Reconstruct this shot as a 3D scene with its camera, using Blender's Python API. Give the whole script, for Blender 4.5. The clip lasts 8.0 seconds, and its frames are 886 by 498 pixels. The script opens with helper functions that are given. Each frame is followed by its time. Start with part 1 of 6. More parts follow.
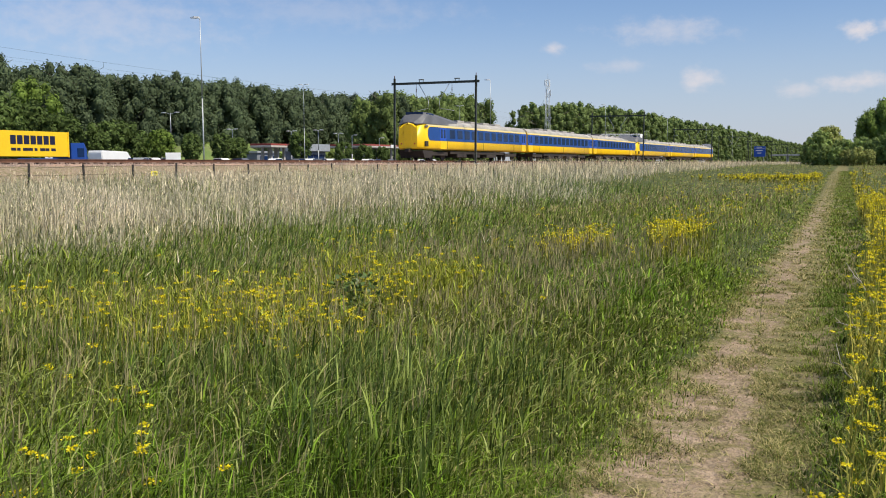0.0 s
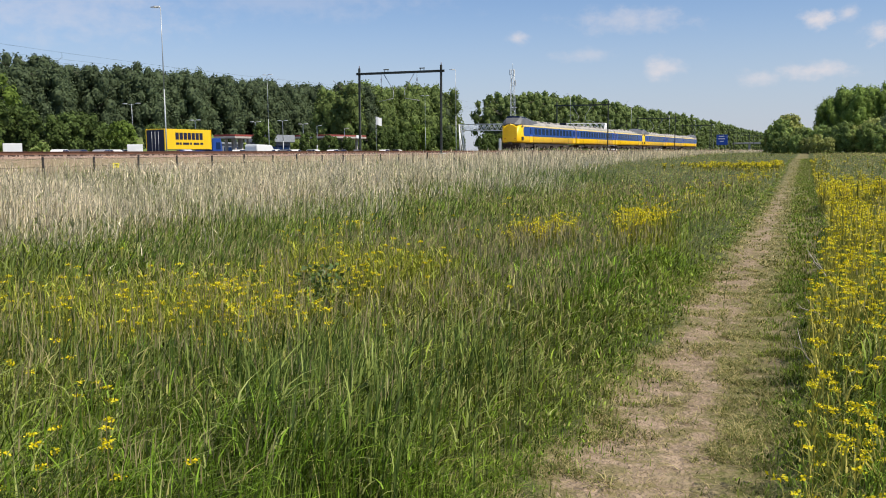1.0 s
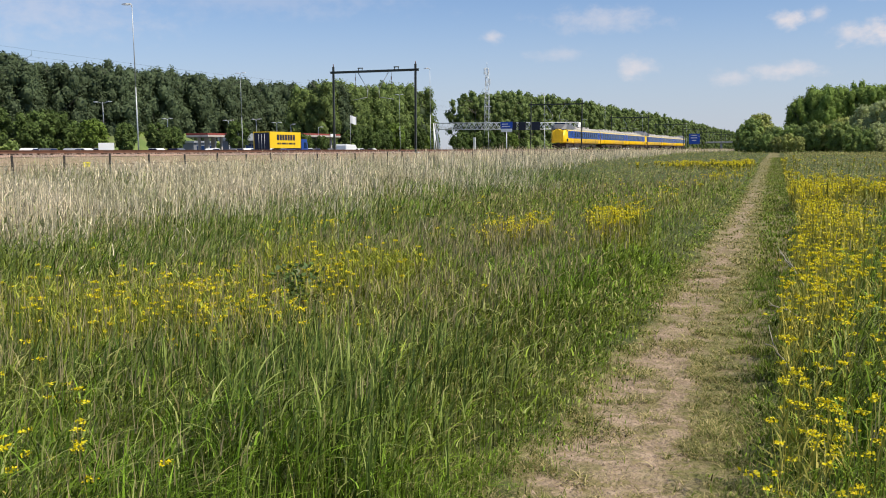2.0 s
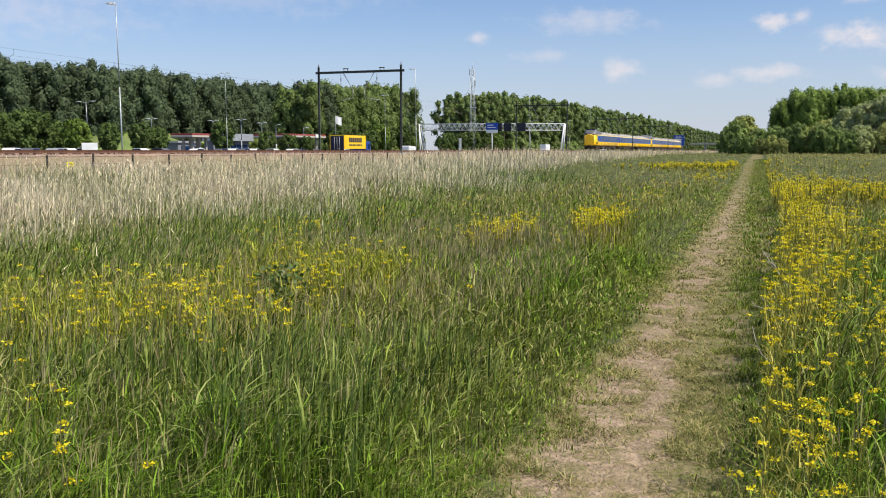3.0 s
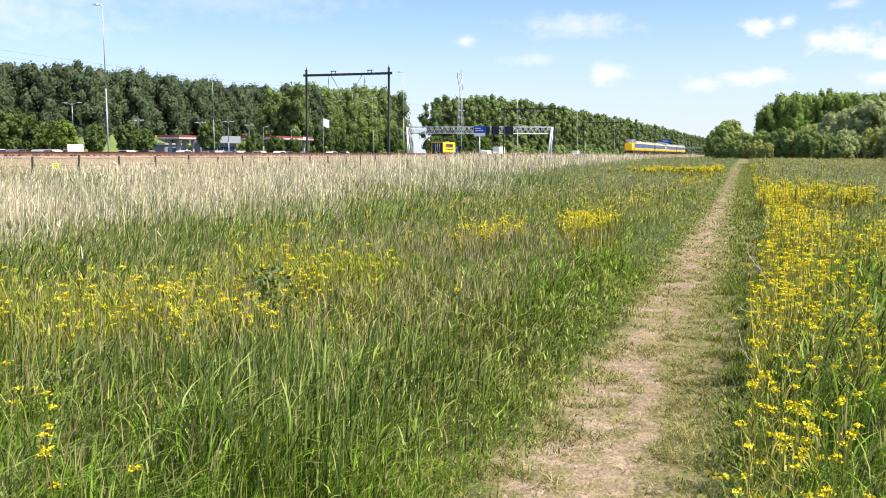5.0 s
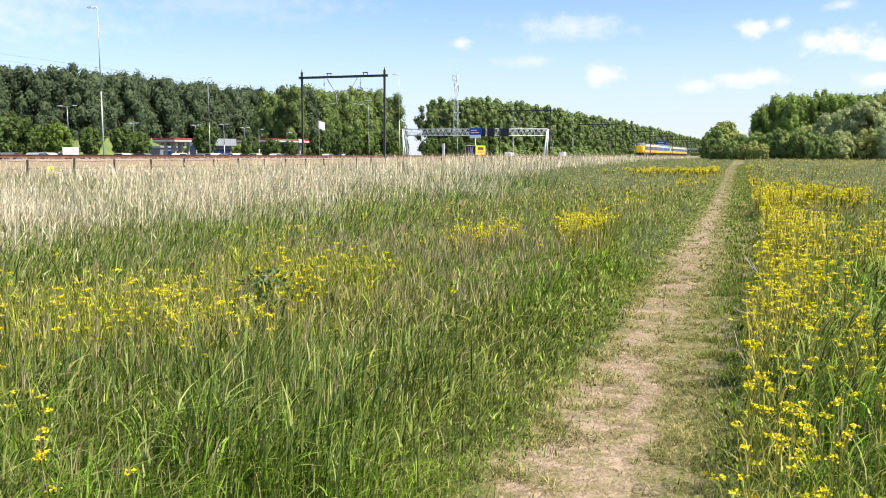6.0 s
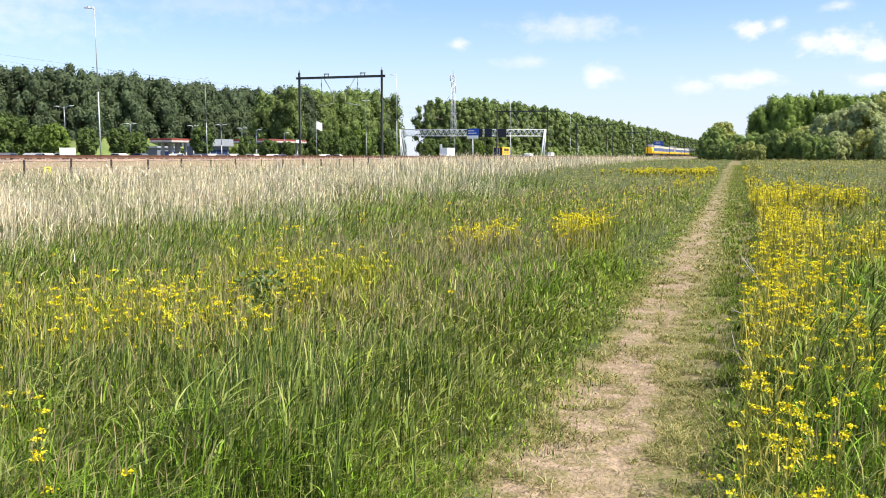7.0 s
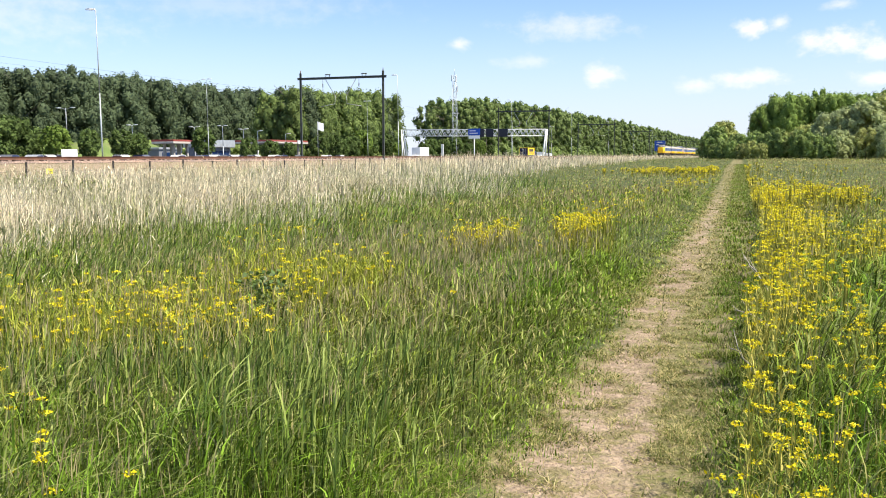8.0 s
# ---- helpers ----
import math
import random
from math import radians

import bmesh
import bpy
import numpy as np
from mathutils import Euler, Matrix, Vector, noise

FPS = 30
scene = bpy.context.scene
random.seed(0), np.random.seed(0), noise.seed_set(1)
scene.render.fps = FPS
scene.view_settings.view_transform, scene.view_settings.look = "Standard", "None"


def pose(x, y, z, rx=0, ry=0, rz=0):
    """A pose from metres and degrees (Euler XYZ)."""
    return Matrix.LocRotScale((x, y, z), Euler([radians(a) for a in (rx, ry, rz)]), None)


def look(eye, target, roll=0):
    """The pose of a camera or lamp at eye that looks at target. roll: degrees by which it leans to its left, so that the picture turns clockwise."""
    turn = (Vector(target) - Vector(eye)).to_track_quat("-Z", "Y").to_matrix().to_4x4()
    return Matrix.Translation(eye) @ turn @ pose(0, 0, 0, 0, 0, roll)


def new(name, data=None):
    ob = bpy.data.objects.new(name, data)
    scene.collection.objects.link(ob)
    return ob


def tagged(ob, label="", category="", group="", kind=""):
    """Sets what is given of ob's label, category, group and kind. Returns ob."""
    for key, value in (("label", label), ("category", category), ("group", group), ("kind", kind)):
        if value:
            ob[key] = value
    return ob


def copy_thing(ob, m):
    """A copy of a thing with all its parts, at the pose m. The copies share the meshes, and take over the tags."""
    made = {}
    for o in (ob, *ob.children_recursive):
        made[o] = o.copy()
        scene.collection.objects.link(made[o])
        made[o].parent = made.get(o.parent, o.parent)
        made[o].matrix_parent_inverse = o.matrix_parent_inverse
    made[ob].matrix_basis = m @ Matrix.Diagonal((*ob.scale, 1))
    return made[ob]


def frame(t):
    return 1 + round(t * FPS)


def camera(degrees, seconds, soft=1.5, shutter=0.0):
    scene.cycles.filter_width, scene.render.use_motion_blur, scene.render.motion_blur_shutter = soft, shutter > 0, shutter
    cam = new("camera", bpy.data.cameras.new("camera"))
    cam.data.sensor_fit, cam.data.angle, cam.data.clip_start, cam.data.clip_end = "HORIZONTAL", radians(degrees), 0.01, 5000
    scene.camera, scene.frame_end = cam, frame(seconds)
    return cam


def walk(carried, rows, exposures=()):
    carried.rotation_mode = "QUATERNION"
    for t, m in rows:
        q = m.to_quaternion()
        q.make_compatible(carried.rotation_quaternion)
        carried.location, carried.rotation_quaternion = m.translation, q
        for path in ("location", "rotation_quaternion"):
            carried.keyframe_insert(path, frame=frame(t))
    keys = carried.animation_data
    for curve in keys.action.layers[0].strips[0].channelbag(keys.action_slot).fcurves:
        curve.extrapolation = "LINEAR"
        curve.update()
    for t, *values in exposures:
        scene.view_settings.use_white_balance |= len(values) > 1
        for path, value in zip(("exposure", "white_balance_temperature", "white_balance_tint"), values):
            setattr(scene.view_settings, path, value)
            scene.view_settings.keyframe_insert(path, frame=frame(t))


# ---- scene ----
# camera: it stands still on the footpath and turns after the train
EYE = 1.7
cam = camera(52.7, 8.0, soft=1.0)
TURNS = [(0.0, 25.59, -5.41, -0.29), (0.5, 24.41, -5.77, -0.59), (1.0, 23.45, -6.06, -0.64), (1.5, 22.54, -6.14, -0.68),
         (2.0, 21.83, -6.15, -0.62), (3.5, 20.55, -6.06, -0.37), (4.0, 20.28, -6.01, -0.24), (4.5, 20.18, -5.98, -0.20),
         (6.0, 19.83, -5.79, -0.40), (6.5, 19.73, -5.78, -0.41), (7.0, 19.66, -5.76, -0.39), (7.5, 19.69, -5.77, -0.44),
         (8.0, 19.78, -5.75, -0.61)]
walk(cam, [(t, pose(0, 0, EYE, 90 + p, 0, y) @ pose(0, 0, 0, 0, 0, r)) for t, y, p, r in TURNS],
     exposures=[(0.0, 0.10), (2.0, 0.12), (3.0, 0.22), (3.5, 0.40), (4.0, 0.75), (4.5, 0.80), (6.0, 0.80), (8.0, 0.80)])

# ---- daylight ----
SUN_AZ, SUN_EL = 96.0, 54.0
sun = new("sun", bpy.data.lights.new("sun", "SUN"))
sun.data.energy, sun.data.angle, sun.data.color = 5.0, radians(0.53), (1.0, 0.93, 0.80)
SUN_DIR = Vector((math.sin(radians(SUN_AZ)) * math.cos(radians(SUN_EL)), math.cos(radians(SUN_AZ)) * math.cos(radians(SUN_EL)), math.sin(radians(SUN_EL))))
sun.matrix_world = look(SUN_DIR * 300, (0, 0, 0))

# fair-weather clouds: azimuth, elevation, half width, half height (degrees), density
CLOUDS = [(4.0, 6.5, 2.2, 0.75, 1.0), (-1.1, 7.5, 0.95, 0.55, 0.9), (0.6, 7.7, 0.6, 0.5, 0.6), (-1.0, 4.6, 2.2, 0.5, 0.75),
          (-9.9, 5.1, 1.2, 0.7, 0.75), (-18.6, 7.1, 0.7, 0.4, 0.7), (-11.7, 8.0, 3.6, 0.8, 0.45), (-4.1, 4.3, 1.3, 0.45, 0.6),
          (6.1, 5.8, 1.2, 0.6, 0.9), (5.9, 4.3, 1.5, 0.45, 0.7), (3.8, 8.5, 0.9, 0.35, 0.5), (-14.5, 6.0, 1.8, 0.4, 0.35),
          (-33.0, 9.5, 9.0, 1.2, 0.20), (-46.0, 8.5, 8.0, 1.8, 0.34), (24.0, 14.0, 6.0, 2.0, 0.9), (60.0, 20.0, 9.0, 3.0, 0.8),
          (-90.0, 18.0, 9.0, 3.0, 0.8), (140.0, 22.0, 10.0, 3.0, 0.9), (-150.0, 16.0, 12.0, 3.0, 0.8)]


def make_world():
    world = bpy.data.worlds.new("sky")
    scene.world = world
    world.use_nodes = True
    nt = world.node_tree
    nt.nodes.clear()

    def node(kind, **k):
        n = nt.nodes.new(kind)
        for key, v in k.items():
            n.inputs[int(key[1:])].default_value = v
        return n

    def op(kind, a, b=0.0, clamp=False):
        n = nt.nodes.new("ShaderNodeMath")
        n.operation, n.use_clamp = kind, clamp
        for i, v in enumerate((a, b)):
            if isinstance(v, (int, float)):
                n.inputs[i].default_value = v
            else:
                nt.links.new(v, n.inputs[i])
        return n.outputs[0]
    sky = nt.nodes.new("ShaderNodeTexSky")
    sky.sky_type, sky.sun_disc = "NISHITA", False
    sky.sun_elevation, sky.sun_rotation = radians(SUN_EL), radians(SUN_AZ)
    sky.air_density, sky.dust_density, sky.ozone_density = 1.0, 0.15, 3.5
    co = nt.nodes.new("ShaderNodeTexCoord")
    xyz = nt.nodes.new("ShaderNodeSeparateXYZ")
    nt.links.new(co.outputs["Generated"], xyz.inputs[0])
    az = op("MULTIPLY", op("ARCTAN2", xyz.outputs[0], xyz.outputs[1]), 57.2958)
    el = op("MULTIPLY", op("ARCSINE", xyz.outputs[2]), 57.2958)
    flat = nt.nodes.new("ShaderNodeCombineXYZ")
    nt.links.new(az, flat.inputs[0])
    nt.links.new(op("MULTIPLY", el, 1.5), flat.inputs[1])
    puffs = nt.nodes.new("ShaderNodeTexNoise")
    puffs.inputs["Scale"].default_value, puffs.inputs["Detail"].default_value, puffs.inputs["Roughness"].default_value = 0.75, 6.0, 0.6
    nt.links.new(flat.outputs[0], puffs.inputs["Vector"])
    wob = op("MULTIPLY", op("SUBTRACT", puffs.outputs[0], 0.5), 2.6)
    total = None
    for a, e, w, h, dens in CLOUDS:
        dx = op("DIVIDE", op("SUBTRACT", az, a), w)
        dy = op("DIVIDE", op("SUBTRACT", el, e), h)
        d = op("ADD", op("SQRT", op("ADD", op("MULTIPLY", dx, dx), op("MULTIPLY", dy, dy))), wob)
        m = nt.nodes.new("ShaderNodeMapRange")
        m.interpolation_type = "SMOOTHSTEP"
        m.inputs[1].default_value, m.inputs[2].default_value = 1.35, -0.25
        m.inputs[3].default_value, m.inputs[4].default_value = 0.0, dens
        nt.links.new(d, m.inputs[0])
        total = m.outputs[0] if total is None else op("MAXIMUM", total, m.outputs[0])
    veil = nt.nodes.new("ShaderNodeMapRange")          # milky air towards the horizon
    veil.interpolation_type = "SMOOTHSTEP"
    veil.inputs[1].default_value, veil.inputs[2].default_value = 10.5, 0.0
    veil.inputs[3].default_value, veil.inputs[4].default_value = 0.0, 0.72
    nt.links.new(el, veil.inputs[0])
    m1 = nt.nodes.new("ShaderNodeMix")
    m1.data_type = "RGBA"
    nt.links.new(veil.outputs[0], m1.inputs[0])
    tint = nt.nodes.new("ShaderNodeVectorMath")
    tint.operation = "MULTIPLY"
    tint.inputs[1].default_value = (0.98, 1.0, 1.12)
    nt.links.new(sky.outputs[0], tint.inputs[0])
    nt.links.new(tint.outputs[0], m1.inputs[6])
    m1.inputs[7].default_value = (4.55, 5.0, 6.25, 1)
    m2 = nt.nodes.new("ShaderNodeMix")
    m2.data_type = "RGBA"
    nt.links.new(total, m2.inputs[0])
    nt.links.new(m1.outputs[2], m2.inputs[6])
    m2.inputs[7].default_value = (7.4, 6.95, 7.15, 1)
    bg = nt.nodes.new("ShaderNodeBackground")
    bg.inputs[1].default_value = 0.098
    nt.links.new(m2.outputs[2], bg.inputs[0])
    out = nt.nodes.new("ShaderNodeOutputWorld")
    nt.links.new(bg.outputs[0], out.inputs[0])


make_world()

# ---- materials ----
def paint(name, color, rough=0.6, metal=0.0, vary=0.12, scale=3.0, fine=40.0, bump=0.0, island=0.0, per_object=0.0, spec=0.5,
          second=None, second_scale=0.5, translucent=0.0, emission=0.0):
    """A surface with two scales of variation, an optional second colour in patches and an optional random tint for each piece."""
    m = bpy.data.materials.new(name)
    m.use_nodes = True
    nt = m.node_tree
    b = nt.nodes["Principled BSDF"]
    L = nt.links.new
    geo = nt.nodes.new("ShaderNodeNewGeometry")
    co = nt.nodes.new("ShaderNodeTexCoord")

    def tex(s, detail=4.0, obj=True):
        n = nt.nodes.new("ShaderNodeTexNoise")
        n.inputs["Scale"].default_value, n.inputs["Detail"].default_value = s, detail
        L(co.outputs["Object"] if obj else geo.outputs["Position"], n.inputs["Vector"])
        return n.outputs[0]

    def ramp(v, lo, hi, a, c):
        n = nt.nodes.new("ShaderNodeMapRange")
        n.inputs[1].default_value, n.inputs[2].default_value, n.inputs[3].default_value, n.inputs[4].default_value = lo, hi, a, c
        L(v, n.inputs[0])
        return n.outputs[0]

    def times(a, c):
        n = nt.nodes.new("ShaderNodeMath")
        n.operation = "MULTIPLY"
        L(a, n.inputs[0])
        L(c, n.inputs[1])
        return n.outputs[0]
    value = times(ramp(tex(scale), 0.25, 0.75, 1 - vary, 1 + vary), ramp(tex(fine, 2.0), 0.25, 0.75, 1 - vary * 0.7, 1 + vary * 0.7))
    if island:
        value = times(value, ramp(geo.outputs["Random Per Island"], 0, 1, 1 - island, 1 + island))
    if per_object:
        info = nt.nodes.new("ShaderNodeObjectInfo")
        value = times(value, ramp(info.outputs["Random"], 0, 1, 1 - per_object, 1 + per_object))
    base = nt.nodes.new("ShaderNodeRGB")
    base.outputs[0].default_value = (*color, 1)
    col = base.outputs[0]
    if second:
        mx = nt.nodes.new("ShaderNodeMix")
        mx.data_type = "RGBA"
        if second_scale > 0:
            L(ramp(tex(second_scale, 3.0, False), 0.42, 0.62, 0, 1), mx.inputs[0])
        else:
            L(ramp(geo.outputs["Random Per Island"], 0.35, 0.75, 0, 1), mx.inputs[0])
        L(col, mx.inputs[6])
        mx.inputs[7].default_value = (*second, 1)
        col = mx.outputs[2]
    sc = nt.nodes.new("ShaderNodeVectorMath")
    sc.operation = "SCALE"
    L(col, sc.inputs[0])
    L(value, sc.inputs["Scale"])
    L(sc.outputs[0], b.inputs["Base Color"])
    b.inputs["Roughness"].default_value, b.inputs["Metallic"].default_value = rough, metal
    b.inputs["Specular IOR Level"].default_value = spec
    if bump:
        bp = nt.nodes.new("ShaderNodeBump")
        bp.inputs["Strength"].default_value, bp.inputs["Distance"].default_value = bump, 0.02
        L(tex(fine), bp.inputs["Height"])
        L(bp.outputs[0], b.inputs["Normal"])
    if emission:
        L(sc.outputs[0], b.inputs["Emission Color"])
        b.inputs["Emission Strength"].default_value = emission
    if translucent:
        tr = nt.nodes.new("ShaderNodeBsdfTranslucent")
        L(sc.outputs[0], tr.inputs[0])
        ms = nt.nodes.new("ShaderNodeMixShader")
        ms.inputs[0].default_value = translucent
        L(b.outputs[0], ms.inputs[1])
        L(tr.outputs[0], ms.inputs[2])
        L(ms.outputs[0], nt.nodes["Material Output"].inputs[0])
    return m


M = {
    "yellow": paint("train yellow", (0.95, 0.585, 0.006), 0.4, vary=0.07, scale=0.7, fine=9),
    "blue": paint("train blue", (0.010, 0.062, 0.26), 0.4, vary=0.12, scale=0.8, fine=8),
    "blue_door": paint("door blue", (0.02, 0.09, 0.48), 0.4, vary=0.08, scale=1.0),
    "cream": paint("cream waist stripe", (0.78, 0.66, 0.36), 0.45, vary=0.1, scale=1.2),
    "roof": paint("dusty grey roof", (0.36, 0.335, 0.30), 0.8, vary=0.3, scale=0.8, fine=7, bump=0.2),
    "cabroof": paint("dark grey cab roof", (0.115, 0.115, 0.12), 0.55, vary=0.2, scale=0.8),
    "glass": paint("dark window glass", (0.010, 0.028, 0.085), 0.2, vary=0.05, spec=0.25),
    "under": paint("brown brake dust", (0.034, 0.027, 0.023), 0.85, vary=0.35, scale=1.5, fine=12, bump=0.4),
    "steel": paint("worn steel", (0.35, 0.34, 0.33), 0.4, metal=0.9, vary=0.15),
    "rust": paint("rusty rail steel", (0.13, 0.058, 0.032), 0.75, metal=0.2, vary=0.3, scale=2, fine=20),
    "portal": paint("dark catenary steel", (0.075, 0.085, 0.075), 0.7, metal=0.2, vary=0.25, scale=1.2, fine=14),
    "galv": paint("galvanised steel", (0.46, 0.48, 0.49), 0.5, metal=0.45, vary=0.15, scale=1.0, fine=12),
    "wire": paint("oxidised copper wire", (0.045, 0.05, 0.05), 0.6, metal=0.5),
    "insulator": paint("brown insulator", (0.10, 0.035, 0.02), 0.25),
    "ballast": paint("rusty ballast", (0.36, 0.235, 0.165), 0.95, vary=0.3, scale=4, fine=22, bump=0.9, second=(0.20, 0.15, 0.12), second_scale=0.7),
    "stone": paint("ballast stone", (0.29, 0.205, 0.16), 0.95, vary=0.15, scale=2, island=0.4),
    "concrete": paint("pale concrete", (0.42, 0.41, 0.39), 0.85, vary=0.15, scale=1.2, fine=18, bump=0.3),
    "sleeper": paint("rust-stained sleeper concrete", (0.235, 0.165, 0.125), 0.9, vary=0.2, scale=1.5, fine=14, bump=0.3, per_object=0.2),
    "asphalt": paint("motorway asphalt", (0.075, 0.075, 0.078), 0.9, vary=0.2, scale=0.4, fine=30, bump=0.3),
    "white": paint("white paint", (0.80, 0.80, 0.78), 0.4, vary=0.05, scale=1.5),
    "fascia": paint("dull brick-red fascia", (0.30, 0.060, 0.045), 0.6, vary=0.18, scale=0.6, fine=5),
    "pale_edge": paint("warm grey canopy edge", (0.50, 0.46, 0.41), 0.6, vary=0.15, scale=0.8),
    "red": paint("red fascia", (0.55, 0.035, 0.03), 0.4, vary=0.08),
    "sign_blue": paint("sign blue", (0.012, 0.075, 0.42), 0.4, vary=0.05),
    "dark": paint("dark matrix sign", (0.012, 0.014, 0.025), 0.5, vary=0.1),
    "lorry": paint("lorry yellow tarpaulin", (0.90, 0.56, 0.012), 0.5, vary=0.05, scale=0.8, fine=5, bump=0.1),
    "letter": paint("navy lettering", (0.010, 0.012, 0.04), 0.5, vary=0.05),
    "cab_blue": paint("lorry cab blue", (0.015, 0.06, 0.28), 0.3, vary=0.08),
    "tyre": paint("tyre rubber", (0.02, 0.02, 0.02), 0.85),
    "grey_car": paint("grey car paint", (0.16, 0.165, 0.175), 0.25, metal=0.3),
    "facade": paint("grey metal cladding", (0.22, 0.23, 0.25), 0.5, vary=0.1, scale=1.0),
    "bark": paint("grey-brown bark", (0.135, 0.115, 0.09), 0.95, vary=0.3, scale=2, fine=14, bump=0.7),
    "wood": paint("weathered black fence post", (0.024, 0.020, 0.017), 0.9, vary=0.3, scale=4, fine=30, bump=0.6),
    "yellow_sign": paint("yellow notice", (0.88, 0.76, 0.02), 0.5, vary=0.04),
}


# ---- mesh helpers ----
def box(bm, x0, x1, y0, y1, z0, z1, bevel=0.0):
    vs = [bm.verts.new((x, y, z)) for z in (z0, z1) for y in (y0, y1) for x in (x0, x1)]
    fs = [bm.faces.new([vs[i] for i in q]) for q in ((0, 2, 3, 1), (4, 5, 7, 6), (0, 1, 5, 4), (2, 6, 7, 3), (0, 4, 6, 2), (1, 3, 7, 5))]
    if bevel:
        bmesh.ops.bevel(bm, geom=list({e for f in fs for e in f.edges}), offset=bevel, segments=2, affect="EDGES", profile=0.6)


def tube(bm, a, b, r0, r1=None, n=8, cap=True):
    a, b = Vector(a), Vector(b)
    r1 = r0 if r1 is None else r1
    q = (b - a).to_track_quat("Z", "Y").to_matrix()
    rings = [[bm.verts.new(p + q @ Vector((r * math.cos(2 * math.pi * i / n), r * math.sin(2 * math.pi * i / n), 0))) for i in range(n)] for p, r in ((a, r0), (b, r1))]
    for i in range(n):
        bm.faces.new((rings[0][i], rings[0][(i + 1) % n], rings[1][(i + 1) % n], rings[1][i])).smooth = True
    if cap:
        bm.faces.new(rings[1])
        bm.faces.new(rings[0][::-1])


def loft(bm, rings, close=True, ends=True, smooth=False):
    vs = [[bm.verts.new(p) for p in ring] for ring in rings]
    n = len(vs[0])
    for a, b in zip(vs, vs[1:]):
        for i in range(n if close else n - 1):
            bm.faces.new((a[i], a[(i + 1) % n], b[(i + 1) % n], b[i])).smooth = smooth
    if ends:
        bm.faces.new(vs[0][::-1])
        bm.faces.new(vs[-1])


def done(name, bm, material):
    me = bpy.data.meshes.new(name)
    bmesh.ops.recalc_face_normals(bm, faces=bm.faces)
    bm.to_mesh(me)
    bm.free()
    me.materials.append(M[material] if isinstance(material, str) else material)
    return me


def part(name, bm, material, parent, label="", at=None):
    """Links a bmesh (or a finished mesh) as one mesh object under its thing or part."""
    me = done(name, bm, material) if isinstance(bm, bmesh.types.BMesh) else bm
    ob = new(name, me)
    ob.parent = parent
    if at is not None:
        ob.matrix_basis = at
    return tagged(ob, label)


def thing(name, label, category, m=None, group="", kind=""):
    ob = new(name)
    ob.empty_display_size = 0.2
    if m is not None:
        ob.matrix_basis = m
    return tagged(ob, label, category, group, kind)


def structure(name, bm, material, label="", category=""):
    ob = new(name, done(name, bm, material) if isinstance(bm, bmesh.types.BMesh) else bm)
    return tagged(ob, label, category, "", "structure")


def raw_mesh(name, verts, polys, material, smooth=True):
    """A mesh from numpy arrays: verts (n, 3) and a list of index arrays (m, k)."""
    me = bpy.data.meshes.new(name)
    me.vertices.add(len(verts))
    me.vertices.foreach_set("co", np.asarray(verts, dtype=np.float32).ravel())
    loops = np.concatenate([p.ravel() for p in polys]).astype(np.int32)
    sizes = np.concatenate([np.full(len(p), p.shape[1]) for p in polys])
    starts = np.concatenate([[0], np.cumsum(sizes)[:-1]]).astype(np.int32)
    me.loops.add(len(loops))
    me.loops.foreach_set("vertex_index", loops)
    me.polygons.add(len(sizes))
    me.polygons.foreach_set("loop_start", starts)
    me.update(calc_edges=True)
    if smooth:
        me.polygons.foreach_set("use_smooth", np.ones(len(sizes), dtype=bool))
    me.materials.append(material)
    return me

# ---- the lie of the land ----
TRACK_X, TRACK2_X, RAIL_Z, ROAD_Z, YARD_Z = -37.3, -41.2, 2.05, 0.75, 1.45
PATH_Y = [0, 4.3, 6.6, 8.7, 11.3, 14.4, 19.5, 30.2, 65.0, 97.0, 150.0, 190.0]
PATH_L = [-1.35, -1.34, -1.34, -1.36, -1.44, -1.46, -1.52, -1.78, -2.90, -3.90, -4.75, -5.2]
DIRT_R = [-0.40, -0.50, -0.68, -0.84, -0.90, -0.95, -1.06, -1.38, -2.45, -3.30, -4.25, -4.7]
PATH_R = [-0.15, -0.20, -0.22, -0.20, -0.16, -0.12, -0.12, -0.45, -1.30, -2.10, -3.25, -3.9]
REED_Y = [0, 12, 18, 28, 48, 64, 110, 200, 500]
REED_X = [-11.0, -11.0, -10.8, -12.5, -15.0, -17.5, -21.5, -22.0, -22.0]


def smooth01(a, b, v):
    t = np.clip((np.asarray(v, dtype=float) - a) / (b - a), 0, 1)
    return t * t * (3 - 2 * t)


def wave(x, y, s, seed):
    """A smooth, cheap wandering field between about -1 and 1."""
    r = np.random.RandomState(seed)
    v = 0
    for k in range(5):
        a, p, f = r.uniform(0, 6.28), r.uniform(0, 6.28), s * r.uniform(0.6, 1.9)
        v = v + np.sin(f * (np.cos(a) * x + np.sin(a) * y) + p)
    return v / 2.6


